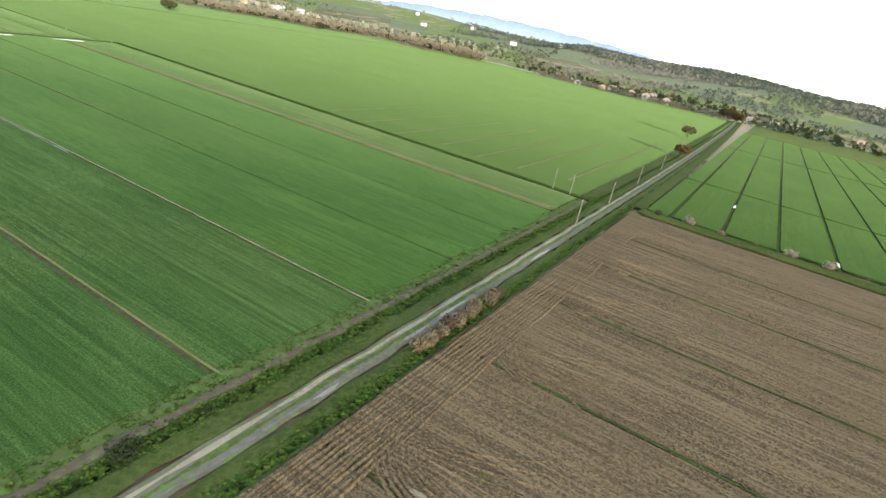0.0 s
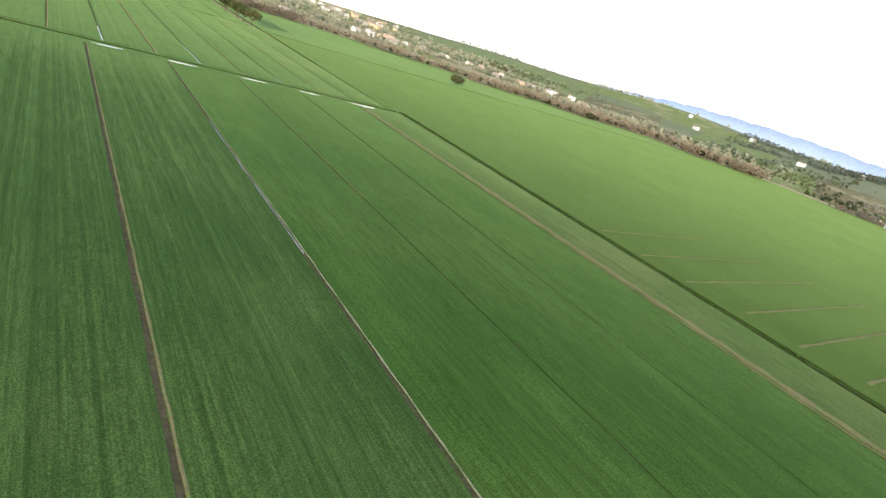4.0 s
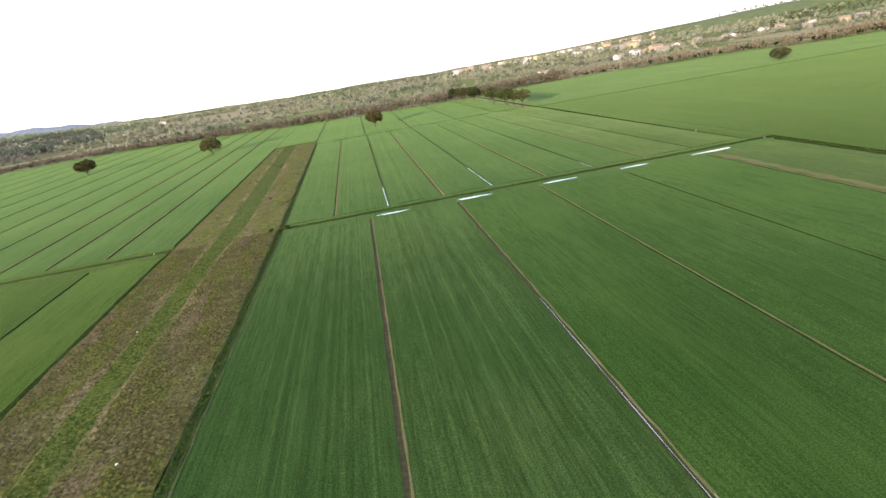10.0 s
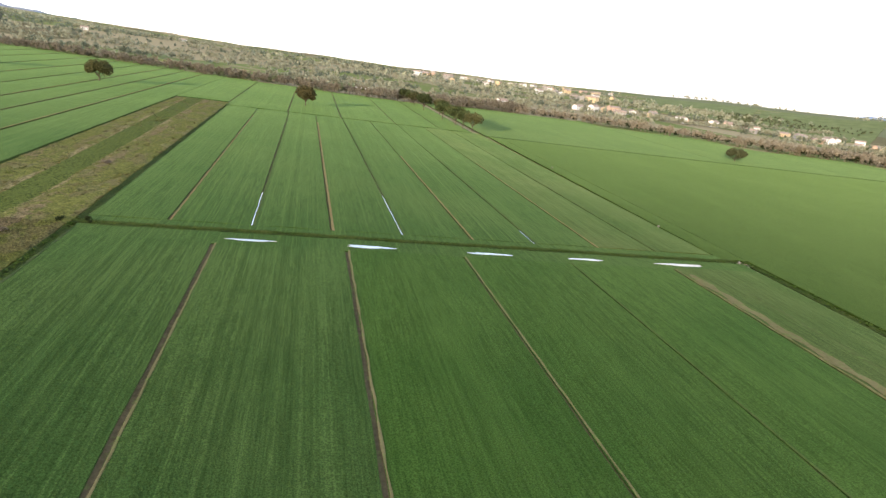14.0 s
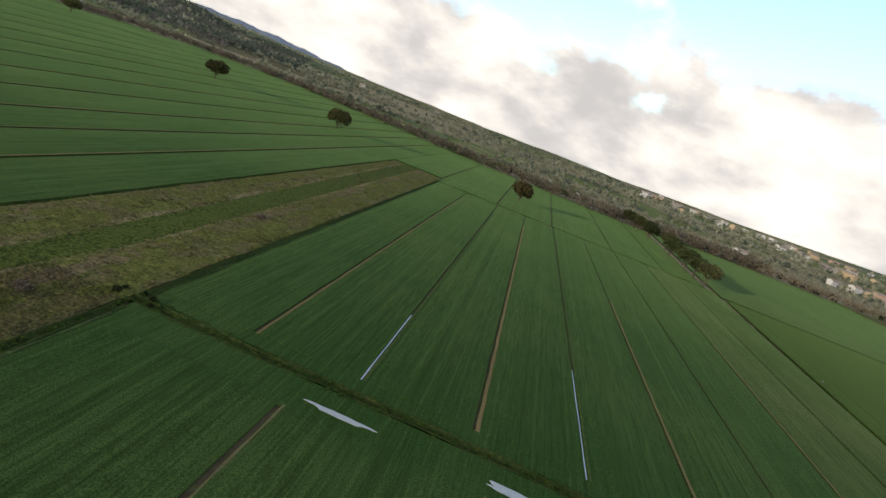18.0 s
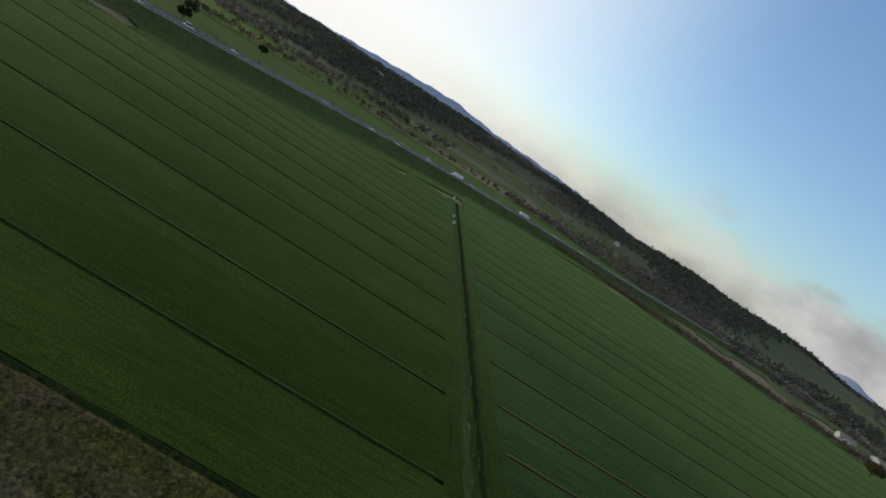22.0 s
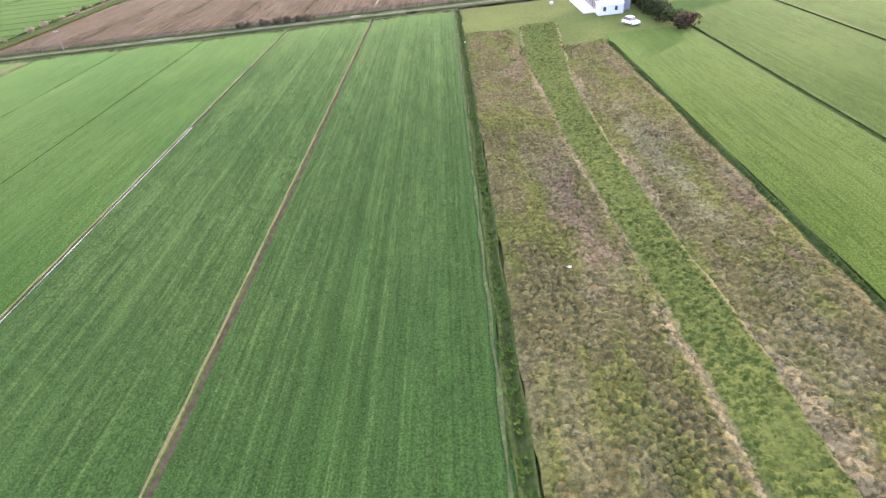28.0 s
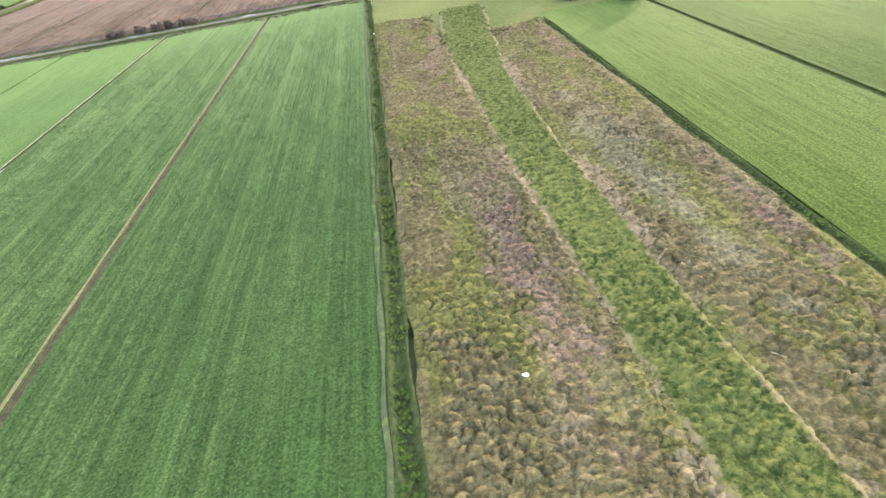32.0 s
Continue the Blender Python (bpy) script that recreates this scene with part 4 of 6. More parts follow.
for lx in (-26, 0, 26, 52, 78):
    for k in range(9):
        r = 5.0 + 0.62 * k
        cx, cy = lx + 13.5 + 1.2, -248.0 - 6.6
        ridge([(cx - r * math.cos(a) - 6, cy + r * math.sin(a)) for a in np.linspace(0.1, 1.4, 26)], 0.22, 0.12)
    for k in range(8):
        ridge([(lx + 3 + 0.6 * k + 0.10 * j + 0.006 * j * j * (k - 4) * 0.6, -248.3 - 0.6 * j) for j in range(22)], 0.21, 0.11)
tagged(new("plough_ridges", mesh_of("plough_ridges", RV, RF, plough, False)), "curving ridges of turned clay on a ploughed headland", "soil", kind="stuff")

# ---- vegetation ----
bark = plain_material("bark", (0.085, 0.065, 0.048), 0.9, 0, 0.3, 6.0)
oak_leaf = foliage_material("oak_foliage", (0.050, 0.052, 0.020), (0.116, 0.110, 0.044))
russet_leaf = foliage_material("russet_foliage", (0.060, 0.038, 0.014), (0.105, 0.072, 0.026))
bronze_leaf = foliage_material("bronze_foliage", (0.072, 0.063, 0.026), (0.130, 0.110, 0.046))
pine_leaf = foliage_material("pine_foliage", (0.030, 0.040, 0.014), (0.068, 0.080, 0.028))
dark_leaf = foliage_material("hedge_foliage", (0.016, 0.026, 0.010), (0.042, 0.052, 0.020))
bare_twig = foliage_material("bare_twigs", (0.1688, 0.1408, 0.0966), (0.3038, 0.2539, 0.1766))
wood_twig = foliage_material("wood_twigs", (0.075, 0.062, 0.044), (0.155, 0.124, 0.088))
# hill and plain foliage paled and greyed in place of distance haze
hill_twig = foliage_material("hazed_hill_twigs", (0.128, 0.118, 0.100), (0.205, 0.186, 0.156), 0.25)
east_twig = foliage_material("hazed_east_twigs", (0.178, 0.160, 0.130), (0.244, 0.222, 0.182), 0.15)
east_leaf = foliage_material("hazed_east_foliage", (0.060, 0.074, 0.054), (0.104, 0.118, 0.084), 0.2)
haze_leaf = foliage_material("hazed_plain_foliage", (0.108, 0.128, 0.090), (0.160, 0.178, 0.126), 0.15)
hill_leaf = foliage_material("hazed_hill_foliage", (0.062, 0.078, 0.056), (0.108, 0.124, 0.090), 0.25)
olive_leaf = foliage_material("olive_foliage", (0.050, 0.056, 0.026), (0.105, 0.112, 0.054))
reed_mat = foliage_material("dry_reeds", (0.0774, 0.0630, 0.0396), (0.1408, 0.1152, 0.0740))


def quick_mesh(name, verts, tris, mat):
    """A mesh of triangles from arrays."""
    verts, tris = np.asarray(verts, np.float32), np.asarray(tris, np.int32)
    me = bpy.data.meshes.new(name)
    me.vertices.add(len(verts))
    me.vertices.foreach_set("co", verts.ravel())
    me.loops.add(tris.size)
    me.loops.foreach_set("vertex_index", tris.ravel())
    me.polygons.add(len(tris))
    me.polygons.foreach_set("loop_start", np.arange(0, tris.size, 3, dtype=np.int32))
    me.update(calc_edges=True)
    me.materials.append(mat)
    return me


def scatter_mesh(name, protos, places, scales, turns, mat, picks=None, tall=None):
    """Many copies of small prototypes joined into one mesh."""
    places, scales, turns = np.asarray(places, float), np.asarray(scales, float), np.asarray(turns, float)
    n = len(places)
    picks = np.arange(n) % len(protos) if picks is None else np.asarray(picks)
    tall = np.ones(n) if tall is None else np.asarray(tall)
    V, T, base = [], [], 0
    for j, (pv, pt) in enumerate(protos):
        k = np.flatnonzero(picks == j)
        if not len(k):
            continue
        c, s, sc = np.cos(turns[k])[:, None], np.sin(turns[k])[:, None], scales[k][:, None]
        x, y, z = (pv[None, :, q] * sc for q in range(3))
        w = np.stack([x * c - y * s, x * s + y * c, z * tall[k][:, None]], -1) + places[k][:, None, :]
        V.append(w.reshape(-1, 3))
        T.append((pt[None] + (base + len(pv) * np.arange(len(k)))[:, None, None]).reshape(-1, 3))
        base += len(pv) * len(k)
    return quick_mesh(name, np.concatenate(V), np.concatenate(T), mat)


def leaf_cloud(rs, n, size, lobes, spread, squash=1.0, low=0.0):
    """n leaf sprays over a crown made of lobes (centre, radius), unit crown."""
    V, T = [], []
    for k in range(n):
        c, r = lobes[rs.randint(len(lobes))]
        d = rs.normal(size=3)
        d /= np.linalg.norm(d)
        p = np.array(c) + d * r * (0.72 + 0.33 * rs.rand())
        p[2] = p[2] * squash
        if p[2] < low:
            p[2] = low + 0.05 * rs.rand()
        a = d + 0.7 * rs.normal(size=3)
        a /= np.linalg.norm(a)
        u = np.cross(a, rs.normal(size=3))
        u /= np.linalg.norm(u)
        w = np.cross(a, u)
        s = size * (0.6 + 0.8 * rs.rand())
        b = len(V) * 1
        V += [p - s * u, p + 0.55 * s * w + 0.15 * s * a, p + s * u, p - 0.6 * s * w]
        T += [(b, b + 1, b + 2), (b, b + 2, b + 3)]
    return np.array(V), np.array(T)


def lobes_round(rs, n, rx, rz, cz, small=0.36):
    out = []
    for k in range(n):
        a, q = 2 * math.pi * (k + 0.5 * rs.rand()) / n * 1.618 * 2, math.sqrt((k + 0.5) / n)
        out.append(((rx * q * 0.72 * math.cos(a), rx * q * 0.72 * math.sin(a), cz + rz * (0.55 - 0.75 * q * q + 0.25 * (rs.rand() - 0.5))), small * (0.8 + 0.5 * rs.rand()) * min(rx, rz * 1.4)))
    return out


def tube(path, radii, sides=7):
    """A tapered limb along a path: verts, quads."""
    V, F = [], []
    path = [Vector(p) for p in path]
    for k, p in enumerate(path):
        d = (path[min(k + 1, len(path) - 1)] - path[max(k - 1, 0)]).normalized()
        u = d.orthogonal().normalized()
        w = d.cross(u)
        for j in range(sides):
            a = 2 * math.pi * j / sides
            V.append(tuple(p + radii[k] * (math.cos(a) * u + math.sin(a) * w)))
        if k:
            for j in range(sides):
                b0, b1 = (k - 1) * sides, k * sides
                F.append((b0 + j, b0 + (j + 1) % sides, b1 + (j + 1) % sides, b1 + j))
    F.append(tuple(range(len(V) - sides, len(V))))
    return V, F


def part(name, verts, faces, mat, parent, label="", smooth=False):
    ob = new(name, mesh_of(name, verts, faces, mat, smooth))
    ob.parent = parent
    if label:
        ob["label"] = label
    return ob


def lobes_dome(rs, n, rx, rz, cz):
    """Lobes filling a rounded dome."""
    out = [((0, 0, cz), 0.55 * rx)]
    for k in range(n):
        t = (k + 0.5) / n
        sz = -0.35 + 1.3 * t
        q = math.sqrt(max(0.0, 1 - min(1.0, abs(sz)) ** 2))
        a = 2.4 * k + 0.6 * rs.rand()
        out.append(((0.62 * rx * q * math.cos(a), 0.62 * rx * q * math.sin(a), cz + 0.60 * rz * min(sz, 0.95)), (0.34 + 0.14 * rs.rand()) * min(rx, rz * 1.2)))
    return out


def tree(name, x, y, z, width, height, clear, seed, leaf, label, category="tree", lobes=13, n=3400, leafsize=0.58, trunk_r=0.34):
    """A tree with a tapered trunk, spreading limbs and a crown of leaf sprays. clear: bare trunk under the crown."""
    rs = np.random.RandomState(seed)
    root = new(name)
    root.location = (x, y, z)
    root.rotation_euler = (0, 0, rs.rand() * 6)
    depth = height - clear
    lob = lobes_dome(rs, lobes + 3, width / 2, depth * 0.5, clear + depth * 0.48)
    V, F = tube([(0, 0, -0.4), (0.05, 0, 0.5), (0.1 * rs.rand(), 0.1, clear * 0.7), (0, 0.1, clear + depth * 0.35)], [trunk_r * 1.35, trunk_r, trunk_r * 0.8, trunk_r * 0.4])
    part("trunk", V, F, bark, root, "", True)
    for k, (c, r) in enumerate(lob[1:7]):
        b = clear * (0.65 + 0.3 * rs.rand())
        m = (c[0] * 0.45, c[1] * 0.45, b + (c[2] - b) * 0.65)
        V, F = tube([(0, 0.05, b), m, (c[0] * 0.92, c[1] * 0.92, c[2])], [trunk_r * 0.45, trunk_r * 0.28, 0.04], 5)
        part("limb", V, F, bark, root, "", True)
    V, T = leaf_cloud(rs, n, leafsize, lob, 1.0)
    V[:, 2] = np.maximum(V[:, 2], clear * 0.8)
    crown = new("crown", quick_mesh("crown", V, T, leaf))
    crown.parent = root
    return tagged(root, label, category)


OAK = "broad evergreen oak standing alone in a cereal field"
tree("oak_tree", -358, 340, 0, 15, 12, 2.6, 1, oak_leaf, OAK)
tree("oak_tree", -200, 292, 0, 18, 12, 2.4, 2, oak_leaf, OAK)
tree("oak_tree", -107, 281, 0, 18, 12.5, 2.6, 3, oak_leaf, OAK)
tree("oak_tree", 14.3, 280, 0, 14, 12.5, 2.8, 4, bronze_leaf, "oak with bronze-green crown standing alone in a cereal field")
tree("oak_tree", 320, 243, 0, 18, 9.5, 1.8, 5, olive_leaf, OAK)
tree("oak_tree", 585, 300, 0, 18, 9.5, 1.8, 6, olive_leaf, OAK)
tree("oak_tree", 416, -217, 0, 13, 9, 2.0, 7, oak_leaf, "dark oak growing beside a gravel road", n=1000)
tree("oak_tree", 291, -231, 0, 9, 7, 1.6, 8, russet_leaf, "russet oak growing beside a gravel road", n=800)
for k, (x, y, w, h) in enumerate([(823, -214, 24, 17), (842, -206, 18, 15), (812, -224, 16, 13)]):
    tree("russet_tree", x, y, 0, w, h, 2.5, 20 + k, russet_leaf, "tall rust-coloured tree at a road end")
for k, (x, y, w, h) in enumerate([(124, 262, 15, 12), (121, 276, 14, 12), (119.5, 293, 16, 13), (122, 310, 14, 12), (117, 329, 15, 12), (121, 348, 14, 12.5), (123, 372, 15, 12),
                                  (114, 395, 14, 12), (117, 418, 15, 13), (112, 437, 14, 12), (112, 455, 15, 12), (108, 474, 14, 12)]):
    tree("stone_pine", x - 6.5, 238 + (y - 262) * 0.86, 0, w, h, 4.2, 40 + k, pine_leaf if k % 3 else oak_leaf, "umbrella-shaped pine in a row along a field", n=1100, trunk_r=0.3)
for k, (x, y, w, h) in enumerate([(-113.6, -240, 13.5, 9.3), (-119.2, -240.8, 13.5, 8.8)]):
    tree("stone_pine", x, y, 0, w, h, 2.9, 60 + k, bronze_leaf, "umbrella-shaped pine beside ploughed land", n=3200, leafsize=0.5, trunk_r=0.28)
for k, (x, y, w, h) in enumerate([(-397, -212, 11, 9), (-455, -238, 14, 11), (-520, -200, 10, 8), (-365, -262, 9, 7)]):
    tree("oak_tree", x, y, 0.0, w, h, 1.8, 70 + k, dark_leaf, "dark round tree beside a motorway", n=800)
for k, (x, y) in enumerate([(118, -545), (60, -600), (190, -640)]):
    tree("oak_tree", x, y, 0.0, 8, 7, 1.5, 80 + k, wood_twig, "small bare tree in a meadow", n=500)

# low shrubs of the fallow strip and the ditches
rs = np.random.RandomState(5)
BUSH = []
for k in range(5):
    lob = [((0.35 * rs.normal(), 0.35 * rs.normal(), 0.45 + 0.2 * rs.rand()), 0.42 + 0.2 * rs.rand()) for _ in range(5)]
    BUSH.append(leaf_cloud(rs, 60, 0.17, lob, 1.0, 1.0, 0.02))


def bush(name, x, y, size, mat, label, category="shrub", seed=0, tall=1.0, z=0.0, loose=0.34):
    r2 = np.random.RandomState(seed)
    lob = [((loose * r2.normal(), loose * r2.normal(), 0.5 + 0.25 * r2.rand()), 0.5 + 0.25 * r2.rand()) for _ in range(7)]
    V, T = leaf_cloud(r2, 520, 0.13, lob, 1.0, 1.0, 0.0)
    V = V * size * 0.62 * np.array((1, 1, tall))
    ob = new(name, quick_mesh(name, V, T, mat))
    ob.location = (x, y, z)
    return tagged(ob, label, category)


bush("dead_bush", -35.0, -1.0, 2.2, wood_twig, "dry brown bush in a fallow strip", seed=1, tall=0.5)
bush("dead_bush", -36.0, 60, 2.4, wood_twig, "dry brown bush in a fallow strip", seed=2, tall=0.5)
bush("dead_bush", -34.2, -8, 2.0, wood_twig, "dry brown bush in a fallow strip", seed=3, tall=0.5)
for k, x in enumerate((20.5, 22.6, 24.4, 26.3, 28.1, 30.2, 32.0, 34.3, 36.0, 40.6, 42.5, 44.2)):
    bush("reed_clump", x, road_y(x) - 3.2 - 0.4 * (k % 2), 2.5 - 0.2 * (k % 4), reed_mat, "tall pale dry reeds beside a road", "reeds", 10 + k, 1.15, 0.0, 0.14)
for k, (x, y, s) in enumerate([(-24, 8.4, 1.1), (-23, 6.8, 0.8), (-28.6, 6.8, 1.1), (-28.5, 8.4, 0.8)]):
    bush("shrub", x, y, s, dark_leaf, "dark green shrub at a ditch end", seed=30 + k)
for k in range(16):
    y = -248 - 9.0 * k
    bush("shrub", 139.5 + 0.06 * (-243 - y) + 0.8 * math.sin(k * 2.1), y, 2.0 + 0.8 * math.sin(k * 1.7), bare_twig if k % 3 else olive_leaf, "tangled dry shrub along a field boundary", seed=50 + k)

# leafy clumps added to give the roadside ditch its dark hollows
for k, (x, w) in enumerate([(-4.5, 1.5), (-12.5, 2.6), (21.0, 1.1)]):
    bush("ditch_shrub", x, road_y(x) + 4.6 + 0.3 * (k % 2), w, dark_leaf, "low dark leafy clump in a roadside ditch", seed=50 + k, tall=0.45, z=-0.3)

# weed tussocks on the fallow strip: low, rounded, split into a few leaning blades
rs = np.random.RandomState(11)
TUFT = []
for k in range(8):
    V, T = [], []
    for j in range(7):
        a, r = rs.rand() * 6.283, 0.30 + 0.35 * rs.rand()
        lean = 0.35 + 0.4 * rs.rand()
        w = 0.20 + 0.16 * rs.rand()
        base, tip = np.array((r * 0.35 * math.cos(a), r * 0.35 * math.sin(a), 0.0)), np.array((r * (1 + lean) * math.cos(a), r * (1 + lean) * math.sin(a), 0.30 + 0.5 * rs.rand()))
        side = np.array((-math.sin(a), math.cos(a), 0)) * w
        mid = 0.5 * (base + tip) + (0, 0, 0.22)
        b = len(V)
        V += [base - side * 0.8, base + side * 0.8, mid + side, mid - side, tip]
        T += [(b, b + 1, b + 2), (b, b + 2, b + 3), (b + 3, b + 2, b + 4)]
    TUFT.append((np.array(V), np.array(T)))


def tussocks(name, n, sample, size, mat, label, seed, z=0.06):
    r2 = np.random.RandomState(seed)
    pts = sample(r2, n)
    pts = np.c_[pts, np.full(len(pts), z)]
    sc = size[0] + (size[1] - size[0]) * r2.rand(len(pts)) ** 1.6
    ob = new(name, scatter_mesh(name, TUFT, pts, sc, r2.rand(len(pts)) * 6.28, mat, r2.randint(0, 8, len(pts)), 0.25 + 0.3 * r2.rand(len(pts))))
    return tagged(ob, label, "weeds", kind="stuff")


def band(y0, y1, left, right, power=1.0):
    def sample(r2, n):
        y = y0 + (y1 - y0) * r2.rand(n) ** power
        a, b = left(y), right(y)
        return np.c_[a + (b - a) * r2.rand(n), y]
    return sample


def keep_drift(sample, cut, seed):
    """Thin a sample out in drifts, so that bare patches stay open."""
    def thinned(r2, n):
        p = sample(r2, n)
        d = np.sin(p[:, 0] * 0.55 + seed) * np.sin(p[:, 1] * 0.21 + 2 * seed) + 0.7 * np.sin(p[:, 0] * 1.3 + p[:, 1] * 0.6 + seed) + 0.5 * r2.normal(size=len(p))
        return p[d > cut]
    return thinned


E1, W1 = (lambda y: track_x(y) + half(y) - 0.5), (lambda y: track_x(y) - half(y) + 0.5)
tussocks("fallow_weeds", 1500, keep_drift(band(-150, 0, E1, lambda y: 0 * y - 27.1), -0.75, 1.0), (0.28, 0.75), clump_mat, "brown and olive weed tussocks on fallow land", 1)
tussocks("fallow_weeds", 1300, keep_drift(band(-150, 0, lambda y: 0 * y - 56.3, W1), -0.75, 2.0), (0.28, 0.75), clump_mat, "brown and olive weed tussocks on fallow land", 2)
tussocks("fallow_weeds", 1200, keep_drift(band(-197, -150, lambda y: track_x(y) + 2.6 + 0.1 * (-160 - y), lambda y: 0 * y - 27.1), -0.5, 3.0), (0.3, 0.8), clump_mat, "brown and olive weed tussocks on fallow land", 3)
tussocks("fallow_weeds", 800, keep_drift(band(-177, -150, lambda y: 0 * y - 56.3, W1), -0.5, 3.0), (0.3, 0.8), clump_mat, "brown and olive weed tussocks on fallow land", 4)
tussocks("fallow_weeds", 1800, keep_drift(band(0, 120, E1, lambda y: 0 * y - 27.1), -0.5, 5.0), (0.3, 0.9), clump_mat, "brown and olive weed tussocks on fallow land", 5)
tussocks("fallow_weeds", 1600, keep_drift(band(0, 120, lambda y: 0 * y - 56.3, W1), -0.5, 6.0), (0.3, 0.9), clump_mat, "brown and olive weed tussocks on fallow land", 6)
tussocks("fallow_weeds", 1200, keep_drift(band(120, 243, lambda y: 0 * y - 56.3, lambda y: 0 * y - 28.6), -0.2, 7.0), (0.4, 1.1), clump_mat, "brown and olive weed tussocks on fallow land", 7)
tussocks("track_grass", 4200, keep_drift(band(-198, 20, lambda y: track_x(y) - half(y), lambda y: track_x(y) + half(y)), -0.3, 8.0), (0.2, 0.6), track_clump_mat, "bright green grass tufts on a track", 8)


def along(pts_fn, x0, x1, half, by="x"):
    def sample(r2, n):
        t = x0 + (x1 - x0) * r2.rand(n)
        o = half * (r2.rand(n) * 2 - 1)
        c = np.array([pts_fn(v) for v in t])
        return np.c_[t, c + o] if by == "x" else np.c_[c + o, t]
    return sample


tussocks("bank_grass", 1300, along(lambda x: 7.6, -28, 128, 1.6), (0.2, 0.5), bank_clump_mat, "long dark grass on ditch banks", 9, 0.0)
tussocks("bank_grass", 900, along(lambda x: 7.0 + 0.010 * (x + 57), -385, -56, 1.6), (0.2, 0.5), bank_clump_mat, "long dark grass on ditch banks", 10, 0.0)
tussocks("bank_grass", 3200, along(lambda x: road_y(x) + 4.4, -26, 150, 1.7), (0.25, 0.62), bank_clump_mat, "long dark grass on ditch banks", 11, 0.0)
tussocks("bank_grass", 3200, along(lambda x: road_y(x) - 3.6, -60, 150, 1.3), (0.25, 0.66), bank_clump_mat, "long dark grass on ditch banks", 12, 0.0)
tussocks("bank_grass", 900, along(lambda y: -25.95, -228, 6, 0.6, "y"), (0.2, 0.55), bank_clump_mat, "long dark grass on ditch banks", 13, 0.0)
tussocks("bank_grass", 900, along(lambda y: 129.6, -232, 8, 1.3, "y"), (0.35, 0.9), bank_clump_mat, "long dark grass on ditch banks", 14, 0.0)
tussocks("bank_grass", 900, along(lambda y: -57.0, -178, 245, 0.5, "y"), (0.2, 0.5), bank_clump_mat, "long dark grass on ditch banks", 15, 0.0)
tussocks("verge_grass", 1500, along(lambda x: road_y(x) + 7.6, -26, 135, 2.2), (0.25, 0.6), bank_clump_mat, "green grass tufts on a verge", 16, 0.06)

# cereal plants in drilled rows, where the camera comes nearest
wheat_mat = clump_material("cereal_tufts", [(0.0200, 0.0454, 0.0114), (0.0379, 0.0693, 0.0181), (0.0238, 0.0508, 0.0133), (0.0439, 0.0739, 0.0209), (0.0216, 0.0477, 0.0124), (0.0402, 0.0701, 0.0190)])
rs = np.random.RandomState(15)
BLADE = []
for k in range(6):
    V, T = [], []
    for j in range(5):
        a, w, h = 1.26 * j + rs.rand(), 0.08 + 0.05 * rs.rand(), 0.05 + 0.05 * rs.rand()
        o = np.array((math.cos(a), math.sin(a), 0))
        q = np.array((-math.sin(a), math.cos(a), 0)) * w
        b = len(V)
        V += [o * 0.04 - q, o * 0.04 + q, o * (0.22 + 0.1 * rs.rand()) + (0, 0, h)]
        T += [(b, b + 1, b + 2)]
    BLADE.append((np.array(V), np.array(T)))


def cereal(n, x0, x1, y0, y1, seed, row=0.5, skip=(), soft=0):
    q = np.random.RandomState(seed)
    x = np.round((x0 + (x1 - x0) * q.rand(n)) / row) * row + 0.07 * q.normal(size=n)
    y = y0 + (y1 - y0) * q.rand(n)
    keep = (np.sin(x * 2.1 + 0.02 * y) + np.sin(x * 0.77 + 1.3) + 0.6 * np.sin(y * 0.35 + x) + 0.8 * q.normal(size=n) > -0.9)
    fade = np.minimum(np.minimum(y - y0, y1 - y) / 40, np.minimum(x - x0, x1 - x + 9 * soft) / (0.4 + 18 * soft))
    keep &= q.rand(n) < fade
    for s in skip:
        keep &= np.abs(x - s) > 0.8
    x, y = x[keep], y[keep]
    z = np.full(len(x), 0.02)
    for (a, _), (b, _) in zip(SOUTH_X, SOUTH_X[1:]):
        u = np.clip((x - a) / (b - a), 0, 1)
        z = np.where((x > a) & (x < b), 0.02 + 0.18 * (1 - (2 * u - 1) ** 2), z)
    ob = new("cereal_plants", scatter_mesh("cereal_plants", BLADE, np.c_[x, y, z], 0.32 + 0.36 * q.rand(len(x)), q.rand(len(x)) * 6.28, wheat_mat, q.randint(0, 6, len(x))))
    tagged(ob, "young green cereal plants in drilled rows", "cereal", kind="stuff")


cereal(95000, -24.2, 25.4, -226, -6, 1, skip=(0.0,))
cereal(36000, 26.8, 76.2, -190, 20, 2, skip=(50.9,), soft=1)

# clods on the ploughed land
CLOD = []
for k in range(5):
    d = rs.normal(size=(7, 3))
    d /= np.linalg.norm(d, axis=1)[:, None]
    d *= 0.7 + 0.5 * rs.rand(7, 1)
    bm = bmesh.new()
    for p in d:
        bm.verts.new(p * (1, 1, 0.6))
    bmesh.ops.convex_hull(bm, input=list(bm.verts))
    bmesh.ops.triangulate(bm, faces=list(bm.faces))
    bm.verts.index_update()
    CLOD.append((np.array([tuple(w.co) for w in bm.verts]), np.array([[w.index for w in fc.verts] for fc in bm.faces])))
    bm.free()
r2 = np.random.RandomState(21)
n = 40000
cx, cy = -60 + 190 * r2.rand(n), -248.5 - 85 * r2.rand(n) ** 1.25
keep = (r2.rand(n) < np.clip((cx + 60) / 50, 0, 1)) & (r2.rand(n) < np.clip((333 + cy) / 50, 0, 1))
cx, cy = cx[keep], cy[keep]
n = len(cx)
